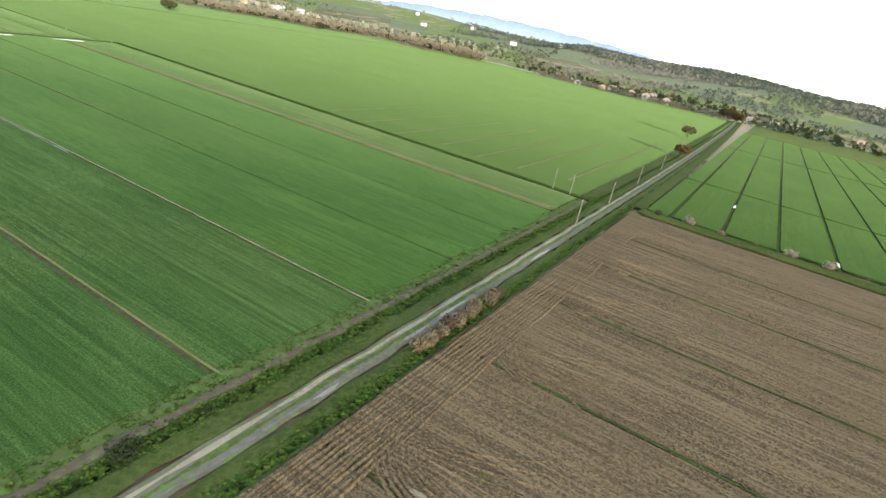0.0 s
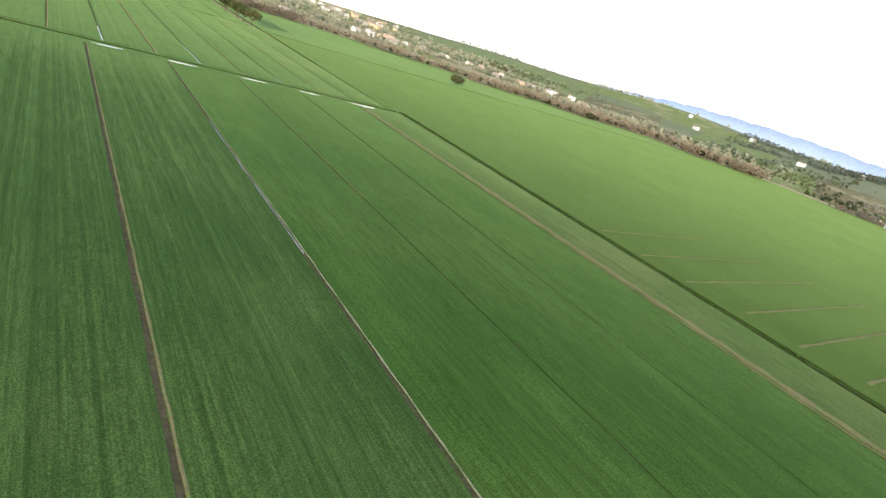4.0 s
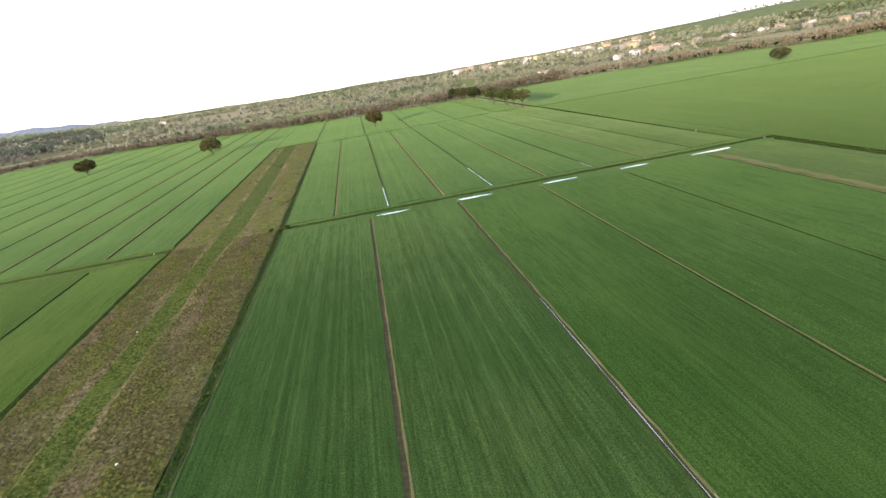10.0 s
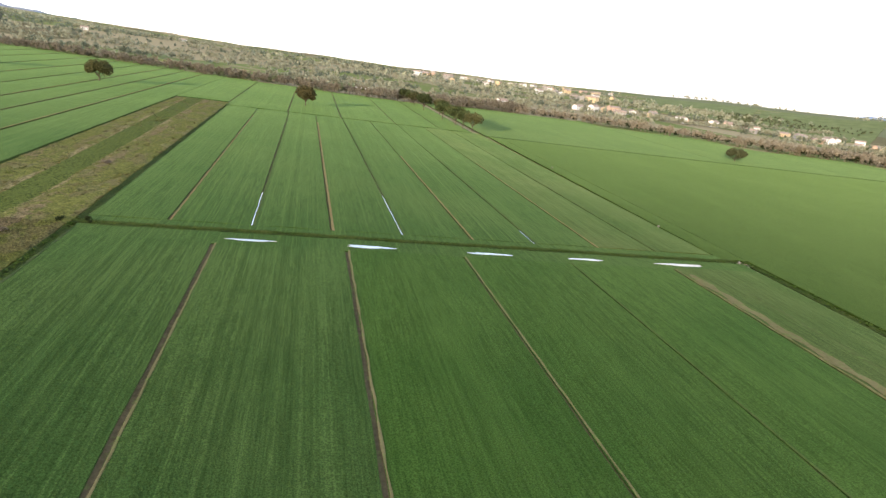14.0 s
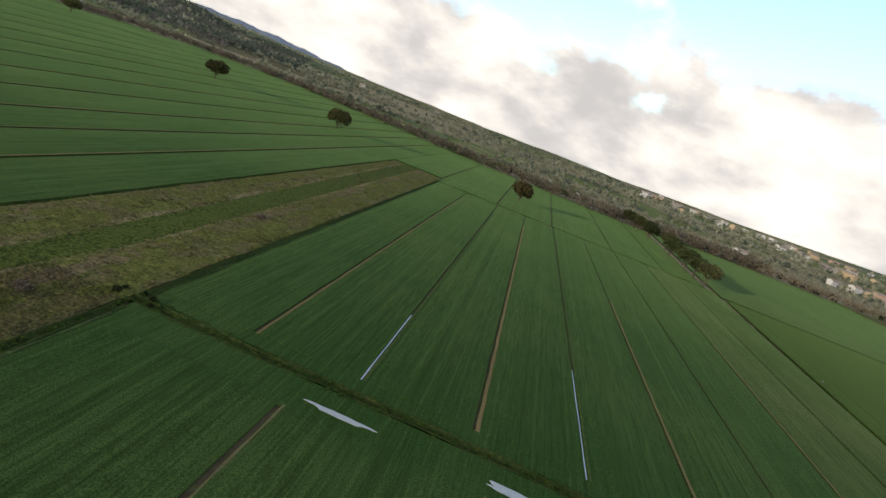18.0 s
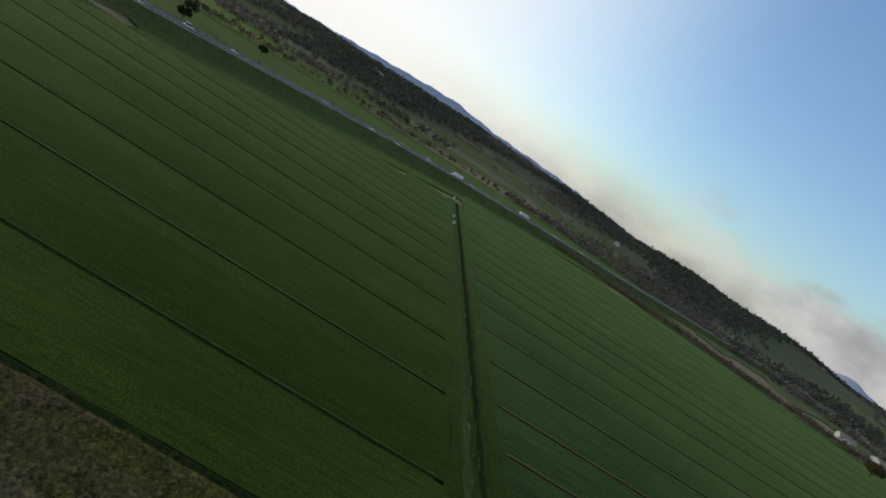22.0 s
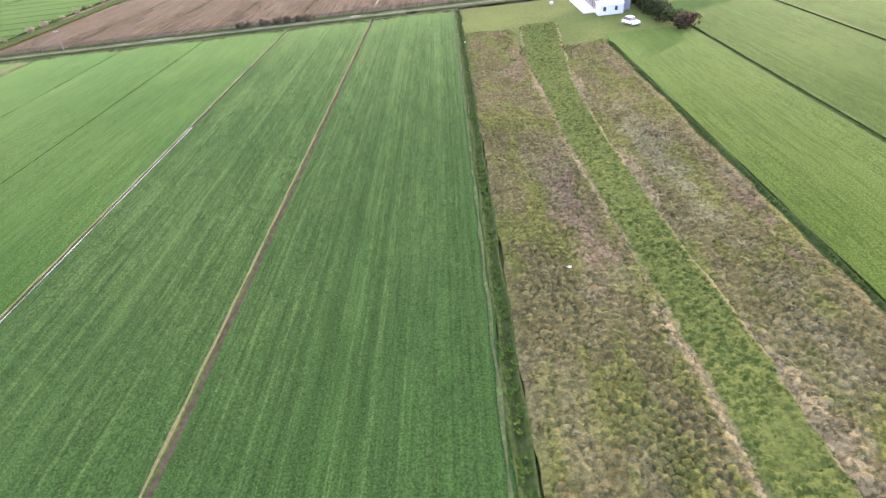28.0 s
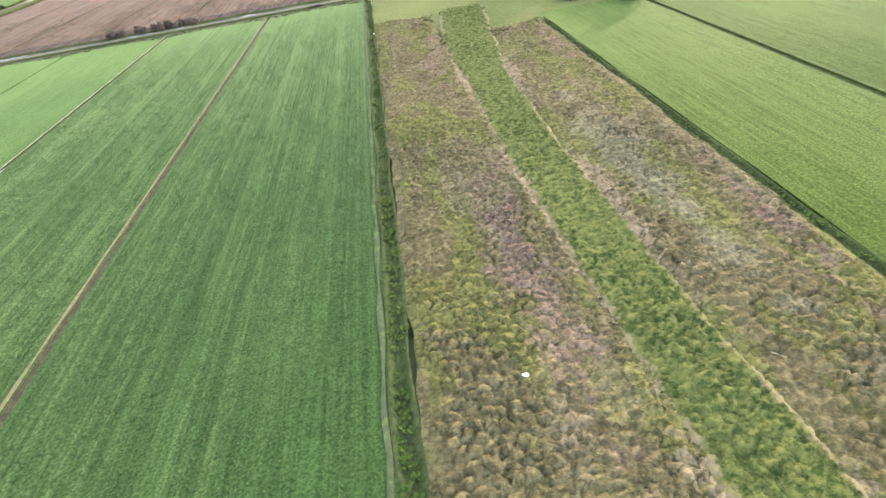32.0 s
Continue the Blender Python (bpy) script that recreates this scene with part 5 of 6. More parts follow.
P = np.c_[np.round(cx / 0.64) * 0.64 + 0.09 * r2.normal(size=n), np.round(cy / 0.5) * 0.5 + 0.09 * r2.normal(size=n), np.full(n, 0.13)]
ob = new("clods", scatter_mesh("clods", CLOD, P, 0.09 + 0.15 * r2.rand(n) ** 1.6, r2.rand(n) * 6.28, plough))
tagged(ob, "loose clods on ploughed brown clay", "soil", kind="stuff")

# ---- woods and hedges ----
TREE_P, BARE_P = [], []
rs = np.random.RandomState(31)
for k in range(6):
    lob = lobes_round(rs, 6, 0.5, 0.42, 0.55, 0.42)
    TREE_P.append(leaf_cloud(rs, 58, 0.115, lob, 1.0, 1.0, 0.02))
for k in range(6):
    lob = lobes_round(rs, 5, 0.42, 0.5, 0.55, 0.42)
    v_, t_ = leaf_cloud(rs, 46, 0.10, lob, 1.0, 1.0, 0.02)
    trunk = np.array([(-0.03, 0, 0), (0.03, 0, 0), (0, 0, 0.7), (0, -0.03, 0), (0, 0.03, 0), (0, 0, 0.7)])
    BARE_P.append((np.r_[v_, trunk], np.r_[t_, [[len(v_), len(v_) + 1, len(v_) + 2], [len(v_) + 3, len(v_) + 4, len(v_) + 5]]]))
SMALL_P = []
for k in range(6):
    lob = lobes_round(rs, 4, 0.5, 0.4, 0.5, 0.45)
    SMALL_P.append(leaf_cloud(rs, 20, 0.20, lob, 1.0, 1.0, 0.02))


FAR_P = []
for k in range(6):
    FAR_P.append(leaf_cloud(rs, 10, 0.27, lobes_round(rs, 4, 0.5, 0.4, 0.5, 0.45), 1.0, 1.0, 0.02))


def wood(name, pts, size, protos, mat, label, seed, category="woodland"):
    r2 = np.random.RandomState(seed)
    pts = np.asarray(pts, float)
    if not len(pts):
        return None
    z = terrain(pts[:, 0], pts[:, 1])
    s = size[0] + (size[1] - size[0]) * r2.rand(len(pts))
    ob = new(name, scatter_mesh(name, protos, np.c_[pts, z], s, r2.rand(len(pts)) * 6.28, mat, r2.randint(0, len(protos), len(pts)), 0.75 + 0.5 * r2.rand(len(pts))))
    return tagged(ob, label, category, kind="stuff")


def spread_line(pts, n, half, seed):
    r2 = np.random.RandomState(seed)
    pts = np.array(pts, float)
    seg = np.linalg.norm(np.diff(pts, axis=0), axis=1)
    cum = np.r_[0, np.cumsum(seg)]
    t = r2.rand(n) * cum[-1]
    k = np.clip(np.searchsorted(cum, t) - 1, 0, len(seg) - 1)
    u = ((t - cum[k]) / seg[k])[:, None]
    d = (pts[k + 1] - pts[k]) / seg[k][:, None]
    return pts[k] * (1 - u) + pts[k + 1] * u + np.stack([-d[:, 1], d[:, 0]], 1) * (half * (2 * r2.rand(n) - 1))[:, None]


NHEDGE = [(-560, 110), (-510, 240), (-455, 345), (-430, 420), (-390, 498), (-312, 526), (-240, 521), (-144, 492), (-57, 458), (27, 441), (100, 430), (170, 460), (240, 485)]
EHEDGE = [(225, 470), (300, 462), (400, 425), (480, 378), (560, 362), (650, 345), (740, 332), (770, 250), (800, 150)]
wood("river_hedge", spread_line(NHEDGE, 330, 9, 1), (4, 7.5), TREE_P, olive_leaf, "dull evergreen hedge along a field end", 1)
wood("river_hedge", spread_line(NHEDGE, 1500, 17, 2), (4.5, 9.5), BARE_P, bare_twig, "bare brown bushes along a field end", 2)
wood("field_wood", spread_line(EHEDGE, 260, 10, 3), (5, 11), TREE_P, dark_leaf, "dark trees along a field end", 3)
wood("field_wood", spread_line(EHEDGE, 620, 16, 4), (7, 15), BARE_P, bare_twig, "bare brown trees along a field end", 4)
r2 = np.random.RandomState(77)


def sector(n, yaw0, yaw1, r0, r1, seed, gap=0.0, fx=0.006):
    """Points in a sector round the middle, thinned into drifts."""
    q = np.random.RandomState(seed)
    yaw, r = np.radians(yaw0 + (yaw1 - yaw0) * q.rand(n)), np.sqrt(r0 * r0 + (r1 * r1 - r0 * r0) * q.rand(n))
    p = np.c_[MID[0] - r * np.sin(yaw), MID[1] + r * np.cos(yaw)]
    d = np.sin(p[:, 0] * fx + seed) + np.sin(p[:, 1] * fx * 1.2 + 2 * seed) + 0.6 * np.sin(p[:, 0] * fx * 2.7 + p[:, 1] * fx * 2.1)
    return p[d + 0.3 * q.normal(size=len(p)) > gap]


# the plain north of the hedge: bands of poplars and scrub
def bands(n, seed, ys, half, x0, x1):
    q = np.random.RandomState(seed)
    k = q.randint(0, len(ys), n)
    x = x0 + (x1 - x0) * q.rand(n)
    y = np.array(ys)[k] + half * q.normal(size=n) + 0.10 * x * np.sin(k * 2.0) + 25 * np.sin(x * 0.006 + k)
    keep = np.sin(x * 0.008 + 1.9 * k) + 0.8 * np.sin(x * 0.021 + k) > -0.7
    return np.c_[x, y][keep]


# twigs of the far woods lightened, with the haze put into their colour
hazed_twig = foliage_material("hazed_twigs", (0.1838, 0.1824, 0.1222), (0.2897, 0.2890, 0.1971), 0.15)
wood("plain_trees", bands(5200, 41, [560, 660, 780, 930, 1120, 1400, 1750], 8, -900, 1100), (5, 10), SMALL_P, hazed_twig, "bands of bare brown trees on a plain", 41)
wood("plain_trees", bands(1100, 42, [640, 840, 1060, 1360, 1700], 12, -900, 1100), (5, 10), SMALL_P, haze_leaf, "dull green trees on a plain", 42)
wood("plain_trees", sector(3600, -26, 42, 950, 3200, 43, 0.35, 0.003), (8, 14), FAR_P, hazed_twig, "far brown woods on a plain", 43)
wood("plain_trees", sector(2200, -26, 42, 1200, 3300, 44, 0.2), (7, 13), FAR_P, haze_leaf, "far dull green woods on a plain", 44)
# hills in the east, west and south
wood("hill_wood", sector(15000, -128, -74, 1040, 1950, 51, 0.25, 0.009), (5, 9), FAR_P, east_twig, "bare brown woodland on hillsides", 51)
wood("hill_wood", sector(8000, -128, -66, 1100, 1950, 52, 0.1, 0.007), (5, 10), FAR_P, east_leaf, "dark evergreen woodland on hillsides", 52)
wood("hill_wood", sector(3000, -74, -28, 1000, 2700, 53, 0.95), (8, 15), FAR_P, hazed_twig, "bare brown woodland on hillsides", 53)
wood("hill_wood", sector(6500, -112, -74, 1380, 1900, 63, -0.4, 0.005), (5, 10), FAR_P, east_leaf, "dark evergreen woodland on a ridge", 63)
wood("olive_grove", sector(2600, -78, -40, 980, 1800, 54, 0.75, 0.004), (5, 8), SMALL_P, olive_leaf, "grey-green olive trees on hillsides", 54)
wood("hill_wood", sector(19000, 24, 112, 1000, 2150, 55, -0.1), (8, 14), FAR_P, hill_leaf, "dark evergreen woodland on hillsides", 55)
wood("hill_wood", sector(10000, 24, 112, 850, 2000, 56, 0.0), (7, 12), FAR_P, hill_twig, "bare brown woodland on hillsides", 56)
wood("hill_wood", sector(15000, 108, 232, 1450, 2700, 57, -0.6), (6, 10), FAR_P, hazed_twig, "bare brown woodland on low hills", 57)
wood("field_wood", sector(330, -118, -68, 935, 1040, 58, 0.0), (5, 10), BARE_P, bare_twig, "bare brown trees at a hill foot", 58)
wood("field_wood", sector(520, -112, -78, 870, 1060, 59, -0.2), (5, 10), TREE_P, dark_leaf, "dark trees at a hill foot", 59)

# ---- buildings ----
plaster_grey = plain_material("grey_plaster", (0.215, 0.205, 0.19), 0.9, 0, 0.10, 1.2)
plaster_white = plain_material("white_plaster", (0.50, 0.49, 0.47), 0.85, 0, 0.05, 1.2)
plaster_ochre = plain_material("ochre_plaster", (0.42, 0.32, 0.20), 0.9, 0, 0.08, 1.0)
plaster_pink = plain_material("pink_plaster", (0.40, 0.28, 0.21), 0.9, 0, 0.08, 1.0)
tile = plain_material("clay_roof_tiles", (0.215, 0.185, 0.165), 0.9, 0, 0.2, 2.5)
tile_red = plain_material("red_roof_tiles", (0.2500, 0.1860, 0.1438), 0.9, 0, 0.2, 2.0)
concrete = plain_material("concrete", (0.46, 0.45, 0.42), 0.9, 0, 0.1, 1.0)
dark_panel_mat = plain_material("dark_panel", (0.035, 0.033, 0.032), 0.6)
shutter = plain_material("brown_shutter", (0.11, 0.07, 0.045), 0.7)
steel = plain_material("galvanised_steel", (0.30, 0.31, 0.31), 0.55, 0.4, 0.06, 2.0)
white_paint = plain_material("white_car_paint", (0.72, 0.73, 0.74), 0.3, 0, 0.03, 1.0, 0.5)
grey_paint = plain_material("grey_car_paint", (0.22, 0.23, 0.25), 0.3, 0, 0.03, 1.0, 0.5)
red_paint = plain_material("red_car_paint", (0.33, 0.05, 0.04), 0.3, 0, 0.03, 1.0, 0.5)
glass = plain_material("dark_glass", (0.03, 0.035, 0.04), 0.08, 0, 0.02, 1.0, 0.6)
rubber = plain_material("tyre_rubber", (0.025, 0.025, 0.026), 0.9)


def box(x0, x1, y0, y1, z0, z1):
    v = [(x0, y0, z0), (x1, y0, z0), (x1, y1, z0), (x0, y1, z0), (x0, y0, z1), (x1, y0, z1), (x1, y1, z1), (x0, y1, z1)]
    return v, [(0, 3, 2, 1), (4, 5, 6, 7), (0, 1, 5, 4), (1, 2, 6, 5), (2, 3, 7, 6), (3, 0, 4, 7)]


def shell(x0, x1, y0, y1, za, zb, zc, zd, low=-0.4):
    """A block whose top corners have heights of their own: (x0,y0), (x1,y0), (x1,y1), (x0,y1)."""
    v = [(x0, y0, low), (x1, y0, low), (x1, y1, low), (x0, y1, low), (x0, y0, za), (x1, y0, zb), (x1, y1, zc), (x0, y1, zd)]
    return v, [(0, 3, 2, 1), (4, 5, 6, 7), (0, 1, 5, 4), (1, 2, 6, 5), (2, 3, 7, 6), (3, 0, 4, 7)]


def window(parent, x, y, z, w, h, face, frame_mat=None):
    """A window with a frame and a pane, proud of the wall. face: the outward normal's axis, such as '+y'."""
    s = 1 if face[0] == "+" else -1
    fr, pane = [], []
    if face[1] == "y":
        vf, ff = box(x - w / 2 - 0.08, x + w / 2 + 0.08, min(y, y + 0.05 * s), max(y, y + 0.05 * s), z - h / 2 - 0.08, z + h / 2 + 0.08)
        vp, fp = box(x - w / 2, x + w / 2, min(y, y + 0.08 * s), max(y, y + 0.08 * s), z - h / 2, z + h / 2)
    else:
        vf, ff = box(min(x, x + 0.05 * s), max(x, x + 0.05 * s), y - w / 2 - 0.08, y + w / 2 + 0.08, z - h / 2 - 0.08, z + h / 2 + 0.08)
        vp, fp = box(min(x, x + 0.08 * s), max(x, x + 0.08 * s), y - w / 2, y + w / 2, z - h / 2, z + h / 2)
    fr = part("window", vf, ff, frame_mat or concrete, parent)
    part("pane", vp, fp, dark_panel_mat, fr)
    return fr


def tiled_roof(parent, p00, p10, p11, p01, rows, mat, thick=0.16):
    """A sloping roof laid in ribbed tile courses; p00-p10 is the lower edge."""
    p00, p10, p11, p01 = map(np.array, (p00, p10, p11, p01))
    V, F = [], []
    n = rows
    for k in range(n * 2 + 1):
        u = k / (n * 2)
        lift = np.array((0, 0, 0.05 * (k % 2)))
        for q in (0, 1):
            p = (p00 * (1 - u) + p10 * u) * (1 - q) + (p01 * (1 - u) + p11 * u) * q
            V += [tuple(p + lift), tuple(p - (0, 0, thick))]
        if k:
            a, b = 4 * (k - 1), 4 * k
            F += [(a, b, b + 2, a + 2), (a + 1, a + 3, b + 3, b + 1), (a, a + 1, b + 1, b), (a + 2, b + 2, b + 3, a + 3)]
    e = 4 * n * 2
    F += [(0, 2, 3, 1), (e, e + 1, e + 3, e + 2)]
    return part("roof", V, F, mat, parent, "weathered clay tile roof")


# the farmhouse by the road
home = new("farmhouse")
home.location = (-65.6, -211.2, 0)
V, F = shell(-3.95, 3.95, -7.4, 7.4, 6.0, 6.0, 4.9, 4.9)
part("wall", V, F, plaster_grey, home, "bare grey plaster walls")
tiled_roof(home, (4.3, 7.8, 4.98), (-4.3, 7.8, 4.98), (-4.3, -7.8, 6.22), (4.3, -7.8, 6.22), 22, tile)
V, F = box(-0.9, 0.1, -5.6, -4.4, 5.6, 6.7)
part("chimney", V, F, plaster_grey, home)
for x in (-2.4, 1.6):
    window(home, x, 7.4, 3.7, 0.8, 1.0, "+y")
for y, z in ((2.5, 1.4), (-2.5, 1.4), (2.5, 4.1), (-2.8, 4.3)):
    window(home, 3.95, y, z, 0.9, 1.2, "+x")
V, F = box(3.95, 4.03, -0.6, 0.5, 0, 2.1)
part("door", V, F, shutter, home, "brown wooden door")
tagged(home, "two-storey grey farmhouse with sloping tile roof", "house")
shed = new("outbuilding")
shed.location = (-63.9, -202.8, 0)
V, F = shell(-3.1, 3.1, -0.98, 2.0, 2.8, 2.8, 2.4, 2.4)
part("wall", V, F, plaster_white, shed, "bright white rendered walls")
V, F = shell(-3.25, 3.25, -0.97, 2.2, 2.96, 2.96, 2.52, 2.52, 2.4)
part("roof", [(x, y, max(z, 2.4 + (0.42 if y < 0 else 0.01))) for x, y, z in V], F, white_paint, shed, "white sheet roof")
for x in (-1.3, 1.6):
    V, F = box(x - 0.35, x + 0.35, 2.0, 2.06, 0.9, 1.9)
    w = part("window", V, F, dark_panel_mat, shed)
tagged(shed, "low white lean-to shed beside a farmhouse", "shed")
V, F = box(-61.63, -58.0, -224.6, -205.0, -0.1, 0.12)
tagged(new("terrace", mesh_of("terrace", V, F, concrete)), "pale concrete terrace beside a farmhouse", "paving", kind="structure")
for x, y, s in ((-52.4, -221.0, 0.9), (-105.4, -226.4, 1.1), (-130, -225.8, 1.6), (-127.4, -223.5, 1.2), (-192, -217.2, 1.2), (-233, -214, 1.4)):
    V, F = box(-s / 2, s / 2, -s * 0.3, s * 0.3, -0.2, 0.7)
    ob = new("concrete_block", mesh_of("concrete_block", V, F, plaster_white))
    ob.location = (x, y, 0.15)
    mod = ob.modifiers.new("bevel", "BEVEL")
    mod.width = 0.06
    tagged(ob, "white concrete block beside a field", "block", group="white concrete blocks")
brown_leaf = foliage_material("brown_hedge_foliage", (0.042, 0.032, 0.019), (0.086, 0.064, 0.037))
# hedge beside the house: a row of clipped dark shrubs, the last one rounder
for k in range(13):
    y = -227 + 3.85 * k
    last = k == 12
    bush("hedge_shrub", -71.6 - 0.19 * k + 0.2 * math.sin(k * 2.0), y + (1.2 if last else 0), 4.6 if last else 3.9 + 0.3 * math.sin(k), brown_leaf if last else dark_leaf, "dense dark brown shrub at a hedge end" if last else "dense dark evergreen shrub in a house hedge", "hedge", 200 + k, 1.0 if last else 1.15)


def car(name, paint, label, length=4.2, width=1.75, height=1.45):
    """A small car: body, glasshouse, four wheels, lamps."""
    root = new(name)
    L, W, H = length / 2, width / 2, height
    prof = [(-L, 0.35), (-L, 0.82), (-L + 0.12, 0.95), (L * 0.45, 0.98), (L - 0.12, 0.78), (L, 0.6), (L, 0.32)]
    n = len(prof)
    V = [(x, -W, z) for x, z in prof] + [(x, W, z) for x, z in prof]
    F = [tuple(range(n)), tuple(range(2 * n - 1, n - 1, -1))] + [(k, k + n, (k + 1) % n + n, (k + 1) % n) for k in range(n)]
    part("body", V, F, paint, root)
    roof = [(-L * 0.92, 0.95), (-L * 0.62, H), (L * 0.10, H), (L * 0.50, 0.96)]
    V = [(x, -W * (0.92 if z < 1 else 0.76), z) for x, z in roof] + [(x, W * (0.92 if z < 1 else 0.76), z) for x, z in roof]
    part("window", V, [(0, 1, 2, 3), (7, 6, 5, 4), (0, 4, 5, 1), (2, 6, 7, 3)], glass, root, "dark car windows")
    V, F = box(-L * 0.64, L * 0.12, -W * 0.76, W * 0.76, H - 0.01, H + 0.05)
    part("roof", V, F, paint, root)
    for x in (-L * 0.62, L * 0.62):
        for s in (-1, 1):
            V, F = [], []
            for j in range(12):
                a = 2 * math.pi * j / 12
                V += [(x + 0.31 * math.cos(a), s * (W - 0.18), 0.31 + 0.31 * math.sin(a)), (x + 0.31 * math.cos(a), s * (W + 0.02), 0.31 + 0.31 * math.sin(a))]
            F = [(2 * j, 2 * ((j + 1) % 12), 2 * ((j + 1) % 12) + 1, 2 * j + 1) for j in range(12)] + [tuple(range(0, 24, 2)), tuple(range(23, 0, -2))]
            tyre = part("wheel", V, F, rubber, root)
            ring = [(x + 0.19 * math.cos(0.7854 * j), 0.31 + 0.19 * math.sin(0.7854 * j)) for j in range(8)]
            V = [(a, s * (W + 0.0), b) for a, b in ring] + [(a, s * (W + 0.03), b) for a, b in ring]
            part("rim", V, [tuple(range(8)), tuple(range(15, 7, -1))] + [(j, (j + 1) % 8, 8 + (j + 1) % 8, 8 + j) for j in range(8)], steel, tyre)
    for s in (-1, 1):
        V, F = box(L - 0.02, L + 0.02, s * W * 0.72 - 0.16, s * W * 0.72 + 0.16, 0.58, 0.70)
        part("headlight", V, F, glass, root)
    return tagged(root, label, "car")


def truck(name, load, label, length=13.0):
    root = new(name)
    V, F = box(length / 2 - 2.1, length / 2, -1.2, 1.2, 0.7, 3.0)
    part("cab", V, F, load if load != steel else white_paint, root)
    V, F = box(length / 2 - 0.02, length / 2 + 0.03, -1.05, 1.05, 1.7, 2.7)
    part("windscreen", V, F, glass, root)
    V, F = box(-length / 2, length / 2 - 2.4, -1.25, 1.25, 1.1, 3.9)
    part("box_body", V, F, load, root)
    V, F = box(-length / 2, length / 2 - 0.3, -0.5, 0.5, 0.7, 1.1)
    part("chassis", V, F, rubber, root)
    for x in (-length / 2 + 1.2, -length / 2 + 2.5, length / 2 - 1.2):
        for s in (-1, 1):
            V = []
            for j in range(12):
                a = 2 * math.pi * j / 12
                V += [(x + 0.5 * math.cos(a), s * 0.85, 0.5 + 0.5 * math.sin(a)), (x + 0.5 * math.cos(a), s * 1.2, 0.5 + 0.5 * math.sin(a))]
            F = [(2 * j, 2 * ((j + 1) % 12), 2 * ((j + 1) % 12) + 1, 2 * j + 1) for j in range(12)] + [tuple(range(0, 24, 2)), tuple(range(23, 0, -2))]
            part("wheel", V, F, rubber, root)
    return tagged(root, label, "truck")


yard_car = car("parked_car", white_paint, "white car parked on grass near a farmhouse", 4.4, 1.8, 1.6)
yard_car.matrix_basis = pose(-65.5, -188.7, 0.0, 0, 0, 112)

# ---- the motorway on its embankment ----
HW = smooth_line([(430, -1330), (345, -1162), (215, -935), (109, -742), (20, -610), (-60, -495), (-112, -420), (-162, -356), (-202, -302), (-238, -254), (-274, -213),
                  (-316, -173), (-361, -136), (-407, -99), (-452, -58), (-495, -10), (-537, 55), (-578, 128), (-606, 214), (-660, 305), (-706, 400), (-760, 540)], 8)
HWa = np.array(HW)
d = np.gradient(HWa, axis=0)
d /= np.linalg.norm(d, axis=1)[:, None]
HWn = np.stack([-d[:, 1], d[:, 0]], 1)
RISE = 5.6


def sweep(name, offs, mat, label, category, closed=False, sel=slice(None)):
    """A profile of (offset to the left, height) carried along the motorway."""
    V, F, m = [], [], len(offs)
    for k, (p, q) in enumerate(zip(HWa[sel], HWn[sel])):
        V += [(*(p + q * o), z) for o, z in offs]
        if k:
            for j in range(m if closed else m - 1):
                a, b = m * (k - 1), m * k
                F.append((a + j, a + (j + 1) % m, b + (j + 1) % m, b + j))
    return tagged(new(name, mesh_of(name, V, F, mat)), label, category, kind="structure")


sweep("embankment", [(-27, -1.0), (-22, 0.1), (-12.5, RISE - 0.3), (-12.0, RISE), (12.0, RISE), (12.5, RISE - 0.3), (22, 0.1), (27, -1.0)], embank, "grassy motorway embankment", "embankment")
for s in (-1, 1):
    sweep("road", [(s * 6.0 - 4.7, RISE + 0.05), (s * 6.0, RISE + 0.12), (s * 6.0 + 4.7, RISE + 0.05)], asphalt, "grey asphalt motorway carriageway", "road")
    for o in (2.0, 9.9):
        sweep("road_marking", [(s * o - 0.12, RISE + 0.13), (s * o + 0.12, RISE + 0.13)], white_paint, "white edge line on asphalt", "road marking")
for o in (-11.4, -0.5, 0.5, 11.4):
    sweep("guard_rail", [(o - 0.06, RISE + 0.42), (o + 0.06, RISE + 0.46), (o + 0.06, RISE + 0.78), (o - 0.06, RISE + 0.82)], steel, "galvanised steel guard rail beside asphalt", "guard rail", True)
sweep("hedge_bank", [(24, 0.0), (28, 0.9), (36, 0.8), (40, -0.5)], bank_grass, "dark rough bank behind a motorway", "bank")
sweep("field", [(-74, -0.6), (-70, 0.02), (-28, 0.02), (-24, -0.5)], crop_b, "green field margin below an embankment", "field", sel=slice(84, 150))
sweep("field", [(42, -0.5), (46, 0.05), (235, 0.05), (240, -0.6)], crop_c, "bright green field beyond a motorway", "field")


def hw_place(k, off):
    """Pose on the motorway at the sample k, off to the left of its middle."""
    p, q, t = HWa[k], HWn[k], d[k]
    return p + q * off, math.degrees(math.atan2(t[1], t[0]))


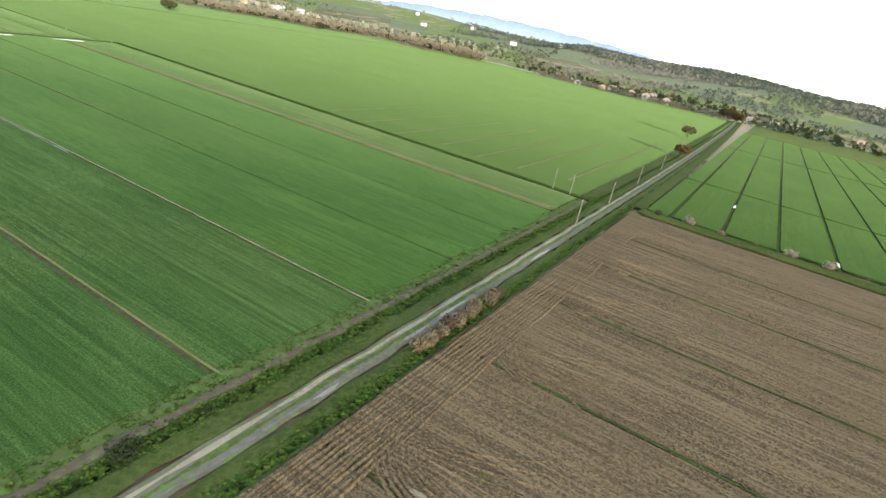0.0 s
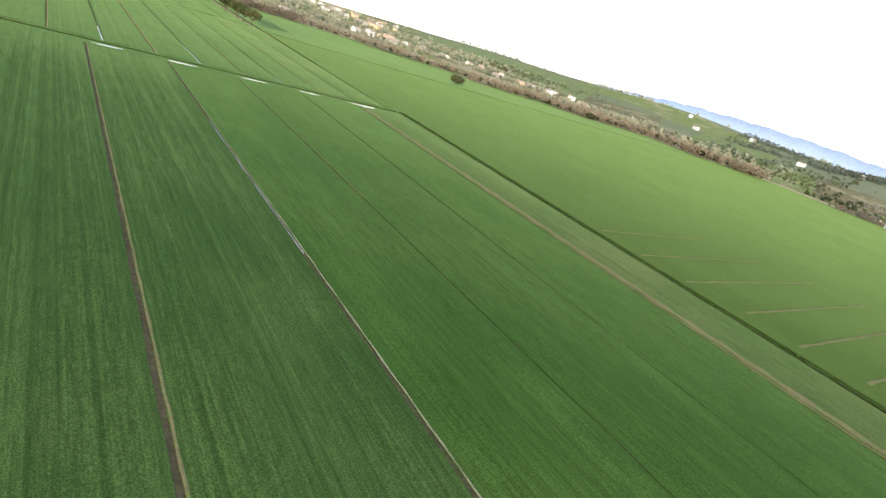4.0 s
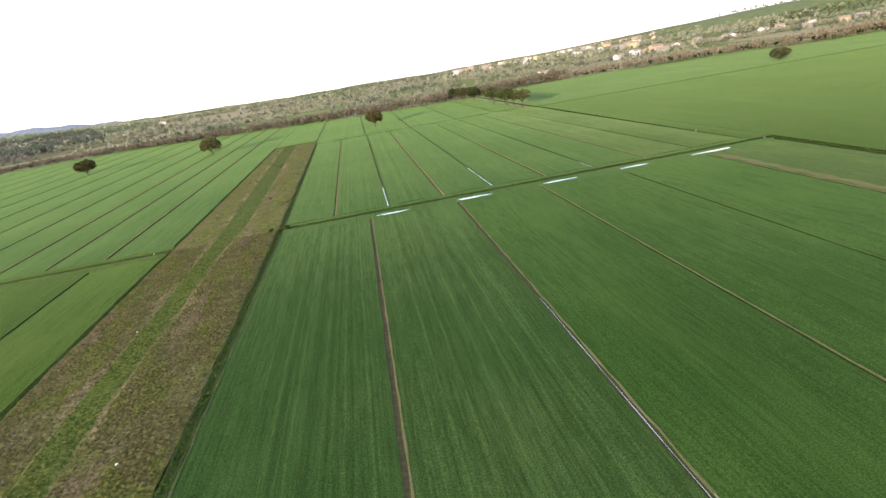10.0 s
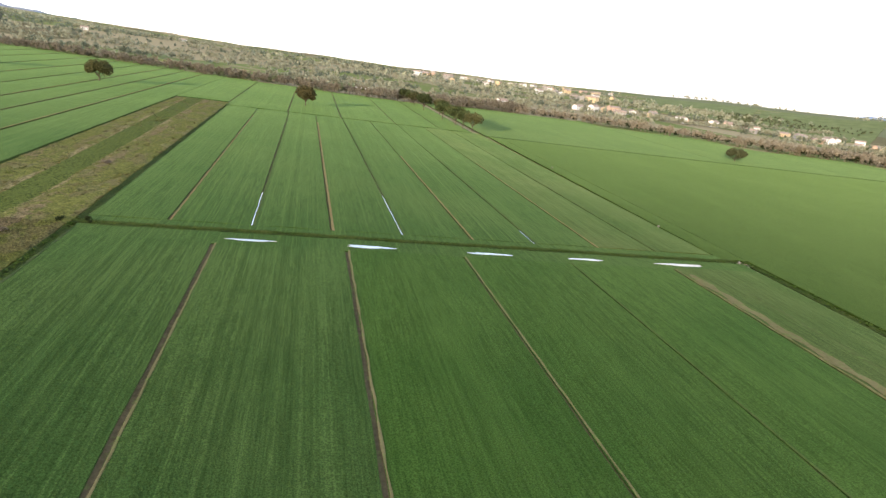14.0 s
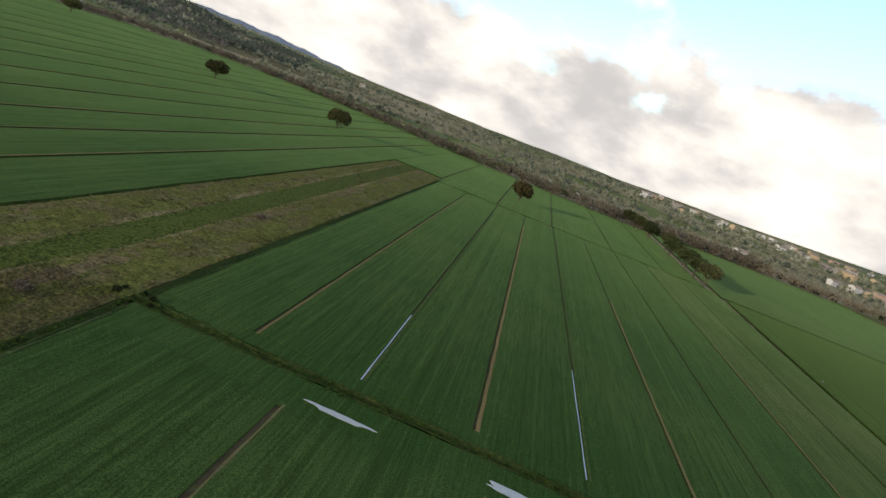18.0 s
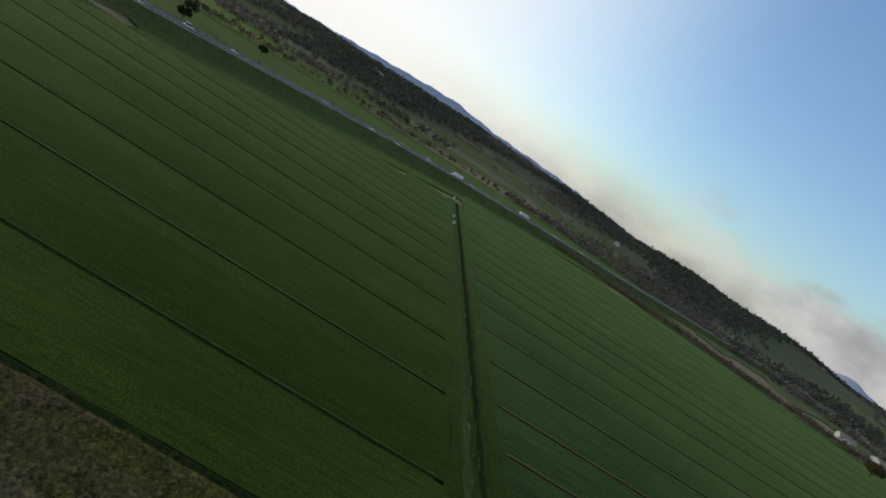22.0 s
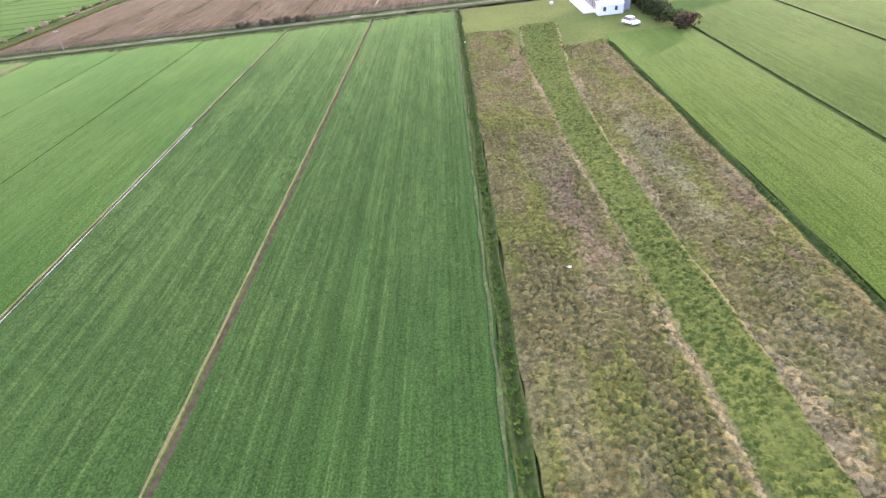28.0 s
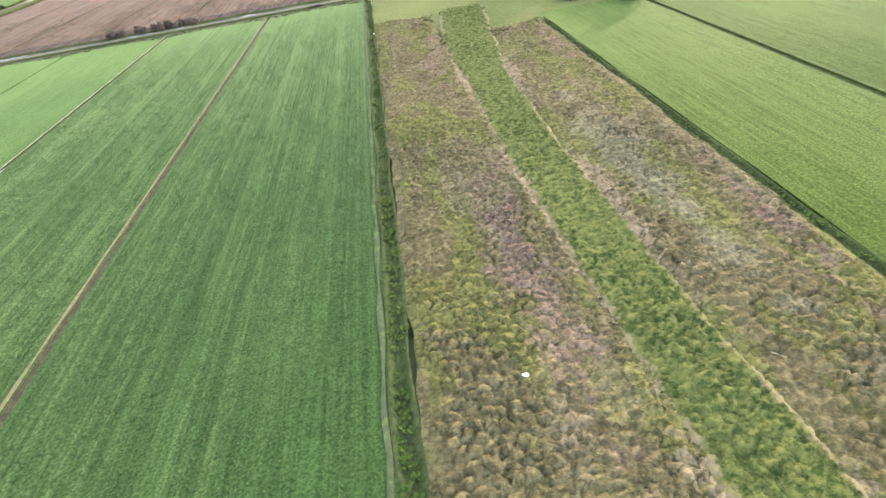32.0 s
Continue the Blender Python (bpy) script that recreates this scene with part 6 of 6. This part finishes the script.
CARS = [car("car", white_paint, "small white car driving on a motorway"), car("car", grey_paint, "small grey car driving on a motorway"), car("car", red_paint, "small dark red car driving on a motorway")]
VAN = car("delivery_van", white_paint, "white delivery van driving on a motorway", 5.6, 2.0, 2.3)
TRUCKS = [truck("truck", white_paint, "white box truck driving on a motorway"), truck("truck", steel, "grey box truck driving on a motorway")]
seen = set()
for k, kind, side in [(46, "t1", 1), (48, "c0", 1), (50, "c0", -1), (56, "c1", 1), (58, "v", 1), (60, "c0", 1), (66, "c0", -1), (72, "c0", 1), (75, "c2", -1), (78, "c1", 1), (80, "t0", 1), (85, "c0", -1),
                      (89, "v", 1), (93, "c0", 1), (97, "c1", -1), (103, "c0", 1), (108, "c0", -1), (112, "v", -1), (118, "c0", 1), (121, "t0", -1), (124, "c0", 1), (127, "c1", -1), (131, "t0", 1), (135, "v", -1), (139, "c0", 1),
                      (30, "c0", 1), (34, "t0", -1), (38, "c0", -1), (24, "c0", 1)]:
    proto = {"c0": CARS[0], "c1": CARS[1], "c2": CARS[2], "v": VAN, "t0": TRUCKS[0], "t1": TRUCKS[1]}[kind]
    (px_, py_), turn = hw_place(k, side * (4.2 if k % 2 else 7.6))
    m = pose(px_, py_, RISE + 0.10, 0, 0, turn + (180 if side < 0 else 0))
    if proto in seen:
        ob = copy_thing(proto, m)
    else:
        proto.matrix_basis = m
        seen.add(proto)
        ob = proto
    ob["group"] = "vehicles on the motorway"
wood("motorway_hedge", [tuple(p + (p2 - p) * u + q * o) for k, (p, p2, q) in enumerate(zip(HWa, HWa[1:], HWn)) if 20 < k for u in (0.0, 0.22, 0.45, 0.7) for o in (31 + 3 * math.sin(k + 5 * u), 36 + 2 * math.cos(k * 1.3 + 3 * u))], (3.0, 5.5), SMALL_P, wood_twig, "brown hedge behind a motorway", 91)
wood("motorway_hedge", [tuple(p + q * (246 + 9 * math.sin(k * j + j))) for k, (p, q) in enumerate(zip(HWa, HWn)) for j in range(1, 4)], (5, 10), BARE_P, bare_twig, "bare brown wood beyond a green field", 92)
wood("motorway_hedge", [tuple(p + q * (262 + 14 * math.sin(k * 1.3 * j + j))) for k, (p, q) in enumerate(zip(HWa, HWn)) for j in range(1, 3)], (5, 10), TREE_P, olive_leaf, "dull green wood beyond a green field", 93)
# underpass portal in the embankment
port = new("underpass")
(px_, py_), turn = hw_place(80, -17.5)
port.matrix_basis = pose(px_, py_, 0, 0, 0, turn + 180) @ Matrix.Scale(0.62, 4)
V, F = box(-4.2, 4.2, -0.6, 0.6, -0.5, 4.0)
part("head_wall", V, F, concrete, port)
# flat dark panel on the solid wall paints the shade of the bore
V, F = box(-2.4, 2.4, -0.68, -0.6, 0, 2.9)
part("opening", V, F, dark_panel_mat, port, "dark panel in place of a shaded underpass opening")
for s in (-1, 1):
    V = [(s * 4.2, -0.6, -0.5), (s * 4.2, -0.6, 4.0), (s * 9.5, -5.5, 0.6), (s * 9.5, -5.5, -0.5), (s * 4.6, -0.3, -0.5), (s * 4.6, -0.3, 4.0), (s * 9.9, -5.2, 0.6), (s * 9.9, -5.2, -0.5)]
    part("wing_wall", V, [(0, 1, 2, 3), (7, 6, 5, 4), (1, 5, 6, 2), (2, 6, 7, 3), (0, 4, 5, 1)], concrete, port)
tagged(port, "pale concrete underpass portal in an embankment", "underpass")


def pylon(x, y, h=28.0):
    """A lattice power pylon."""
    root = new("power_pylon")
    root.location = (x, y, 0)
    for sx in (-1, 1):
        for sy in (-1, 1):
            V, F = tube([(sx * 2.6, sy * 2.6, 0), (sx * 0.9, sy * 0.9, h * 0.6), (sx * 0.35, sy * 0.35, h)], [0.14, 0.11, 0.07], 4)
            part("leg", V, F, steel, root)
    for k in range(9):
        z0, z1 = h * 0.6 * k / 9, h * 0.6 * (k + 1) / 9
        a, b = 2.6 - 1.7 * k / 9, 2.6 - 1.7 * (k + 1) / 9
        for s in (-1, 1):
            V, F = tube([(-a, s * a, z0), (b, s * b, z1)], [0.05, 0.05], 4)
            part("brace", V, F, steel, root)
            V, F = tube([(s * a, -a, z0), (s * b, b, z1)], [0.05, 0.05], 4)
            part("brace", V, F, steel, root)
    for z, w in ((h * 0.68, 5.5), (h * 0.82, 4.5), (h * 0.95, 3.5)):
        V, F = tube([(-w, 0, z), (0, 0, z + 0.5), (w, 0, z)], [0.06, 0.16, 0.06], 4)
        part("crossarm", V, F, steel, root)
    return tagged(root, "grey lattice power pylon beyond a motorway", "pylon")


pylon(-222, -455)
pylon(-420, -640)

# ---- posts and small marks ----
pole_mat = plain_material("weathered_concrete_pole", (0.1178, 0.1080, 0.0899), 0.9, 0, 0.12, 2.0)


def utility_pole(x, y, h, turn, arm=True, lean=0.0):
    root = new("utility_pole")
    root.matrix_basis = pose(x, y, 0, lean, 0, turn)
    V, F = tube([(0, 0, -0.4), (0, 0, h * 0.5), (0, 0, h)], [0.17, 0.14, 0.10], 8)
    part("pole", V, F, pole_mat, root, "", True)
    if arm:
        V, F = box(-0.75, 0.75, -0.05, 0.05, h - 0.5, h - 0.38)
        part("crossarm", V, F, steel, root)
        for o in (-0.65, 0.0, 0.65):
            V, F = tube([(o, 0, h - 0.38), (o, 0, h - 0.18)], [0.05, 0.03], 6)
            part("insulator", V, F, plaster_white, root)
    else:
        V, F = tube([(0.05, 0, h * 0.72), (0.8, 0, h * 0.98)], [0.05, 0.04], 5)
        part("strut", V, F, pole_mat, root)
    return tagged(root, "pale concrete utility pole beside a farm road", "pole", group="utility poles by the road")


utility_pole(99.6, -235.0, 6.8, 8)
utility_pole(134.0, -234.3, 6.8, 8)
utility_pole(129.5, -217.6, 6.2, 70, False)
utility_pole(128.8, -223.4, 6.2, 70, False)
utility_pole(178, -233.2, 6.8, 8)
utility_pole(228, -232.6, 6.8, 8)
for x, y, s in ((-33.1, -95.2, 0.55), (-51.3, -95.2, 0.5), (-50.5, -49.0, 0.5), (-45.4, -53.1, 0.4), (-61.2, 5.6, 0.6), (-26.5, -188, 0.45)):
    bm = bmesh.new()
    bmesh.ops.create_icosphere(bm, subdivisions=2, radius=0.5)
    for w in bm.verts:
        w.co *= 1 + 0.22 * noise.noise(w.co * 2.3 + Vector((x, y, 0)))
        w.co.z *= 0.7
    me = bpy.data.meshes.new("white_sack")
    bm.to_mesh(me)
    bm.free()
    me.materials.append(plaster_white)
    ob = new("white_sack", me)
    ob.scale = (s * 0.75, s * 0.6, s * 0.6)
    ob.location = (x, y, 0.38)
    tagged(ob, "small white sack lying among weeds", "sack", group="white sacks in the weeds")
for x, y, s in ((-393, 1.2, 1.6), (-312, 1.2, 1.3), (-289, 1.2, 1.6), (127, 6.4, 0.6), (123.5, 38, 0.5), (126, 128, 0.6)):
    root = new("irrigation_hydrant")
    root.location = (x, y, 0)
    V, F = box(-s * 0.45, s * 0.45, -s * 0.4, s * 0.4, -0.2, s * 0.8)
    part("housing", V, F, plaster_white if x < 0 else pole_mat, root)
    V, F = box(-s * 0.52, s * 0.52, -s * 0.47, s * 0.47, s * 0.8, s * 0.9)
    part("cap", V, F, concrete if x < 0 else pole_mat, root)
    V, F = tube([(0, 0, s * 0.9), (0, 0, s * 1.25)], [0.08, 0.06], 8)
    part("valve", V, F, steel, root)
    tagged(root, ("white" if x < 0 else "weathered grey") + " concrete irrigation hydrant beside a ditch", "hydrant", group="hydrants along the ditch")

# ---- houses of the village and the town ----
stone_wall = plain_material("stone_walls", (0.30, 0.27, 0.22), 0.9, 0, 0.12, 1.0)
WALLS = [plaster_white, plaster_ochre, plaster_pink, plaster_white, plaster_grey]


def country_house(x, y, w, dp, h, turn, wall, roof_mat, label, ground=None):
    z = float(terrain(x, y)) if ground is None else ground
    root = new("country_house")
    root.matrix_basis = pose(x, y, z, 0, 0, turn)
    rh = 0.22 * dp
    V = [(-w / 2, -dp / 2, -1.5), (w / 2, -dp / 2, -1.5), (w / 2, dp / 2, -1.5), (-w / 2, dp / 2, -1.5), (-w / 2, -dp / 2, h), (w / 2, -dp / 2, h), (w / 2, dp / 2, h), (-w / 2, dp / 2, h), (-w / 2, 0, h + rh), (w / 2, 0, h + rh)]
    part("wall", V, [(0, 1, 5, 4), (2, 3, 7, 6), (1, 2, 6, 9, 5), (3, 0, 4, 8, 7)], wall, root)
    o = 0.5
    for s in (-1, 1):
        e = (dp / 2 + o)
        ze = h - o * rh / (dp / 2)
        V = [(-w / 2 - o, s * e, ze), (w / 2 + o, s * e, ze), (w / 2 + o, 0, h + rh), (-w / 2 - o, 0, h + rh)]
        V += [(a, b, c + 0.2) for a, b, c in V]
        part("roof", V, [(0, 1, 2, 3), (7, 6, 5, 4), (0, 4, 5, 1), (1, 5, 6, 2), (3, 2, 6, 7), (0, 3, 7, 4)], roof_mat, root)
    nwin = max(2, int(w / 4))
    for fl in range(max(1, int(h / 3))):
        for k in range(nwin):
            for s in (-1, 1):
                V, F = box(-w / 2 + w * (k + 0.5) / nwin - 0.5, -w / 2 + w * (k + 0.5) / nwin + 0.5, s * dp / 2 - 0.06, s * dp / 2 + 0.06, 1.0 + 3 * fl, 2.4 + 3 * fl)
                fr = part("window", V, F, shutter, root)
                V, F = box(-w / 2 + w * (k + 0.5) / nwin - 0.38, -w / 2 + w * (k + 0.5) / nwin + 0.38, s * dp / 2 - 0.09, s * dp / 2 + 0.09, 1.12 + 3 * fl, 2.28 + 3 * fl)
                part("pane", V, F, glass, fr)
    return tagged(root, label, "house")


hr = random.Random(3)
wood("village_trees", [(806 + 60 * hr.random() + 8 * math.sin(k), -215 + 1.1 * k + 6 * hr.random()) for k in range(260)], (5, 9), BARE_P, wood_twig, "bare garden trees round village houses", 61)
wood("village_trees", [(812 + 90 * hr.random(), -330 + 3.2 * k) for k in range(120)], (5, 10), TREE_P, hill_leaf, "dark garden trees round village houses", 62)
VILLAGE = [(832, -98, 15, 9), (880, -66, 12, 7), (852, -124, 12, 8.5), (826, 2, 13, 5), (846, -30, 11, 6), (858, 30, 12, 6), (905, -30, 10, 6), (870, -160, 10, 6), (930, -90, 11, 6),
           (958, -267, 13, 5), (992, -292, 14, 5), (1000, -380, 16, 5), (940, -235, 11, 5), (1010, -330, 12, 5)]
for k, (x, y, w, h) in enumerate(VILLAGE):
    country_house(x, y, w, 9, h, hr.uniform(0, 90), [stone_wall, plaster_ochre, stone_wall, plaster_white, plaster_pink][k % 5], tile_red, ("stone", "ochre", "stone", "white", "pink")[k % 5] + " house with tile roof at hill foot")
country_house(236, 540, 12, 9, 7, 20, plaster_white, tile_red, "white house among tall trees", 0)
for k in range(26):
    u = k / 25
    x, y = 430 + 520 * u + hr.uniform(-25, 25), 690 + 60 * math.sin(u * 5) + hr.uniform(-40, 70)
    country_house(x, y, hr.uniform(10, 22), hr.uniform(8, 12), hr.choice((5.5, 6, 6, 8.5)), hr.uniform(0, 180), WALLS[(k * 3) % 5], tile_red, ("white", "ochre", "pink", "white", "grey")[(k * 3) % 5] + " house in a village on the plain")
for k in range(44):
    yaw, r = radians(hr.uniform(-31, -11)), hr.uniform(1350, 2300)
    country_house(MID[0] - r * math.sin(yaw), MID[1] + r * math.cos(yaw), hr.uniform(14, 30), hr.uniform(10, 14), hr.choice((7, 9, 12)), hr.uniform(0, 180), WALLS[(k * 2 + k // 3) % 5], tile_red,
                  ("white", "ochre", "pink", "white", "grey")[(k * 2 + k // 3) % 5] + " house in a distant town")
for k, (x, y) in enumerate([(1500, 560), (1420, 260), (1560, 800), (1330, 620), (1290, 330), (-1500, 900), (-1330, 760), (-620, 1250), (-480, 1380), (-300, 1500), (-480, 425), (-462, 449), (-1450, -250), (-1250, 420)]):
    country_house(x, y, 15, 10, 6.5, 25 * k, plaster_white, tile_red, "white farmhouse among trees and fields")
# glasshouses and a pond
for x, y, turn in ((-262, -1120, 20), (-330, -1040, 20)):
    root = new("greenhouse")
    root.matrix_basis = pose(x, y, 0, 0, 0, turn + 60)
    for k in range(5):
        V, F = [], []
        for j in range(9):
            a = math.pi * j / 8
            V += [(-20, 7 * k - 14 + 3.4 * math.cos(a), 3.2 * math.sin(a) + 0.6), (20, 7 * k - 14 + 3.4 * math.cos(a), 3.2 * math.sin(a) + 0.6)]
            if j:
                F.append((2 * j - 2, 2 * j - 1, 2 * j + 1, 2 * j))
        F += [tuple(range(0, 18, 2)), tuple(range(17, 0, -2))]
        part("tunnel", V, F, white_paint, root)
    tagged(root, "white plastic greenhouse tunnels beyond a motorway", "greenhouse")
pool(66, 553, 46, 16, -0.4, "pond", 3.3)
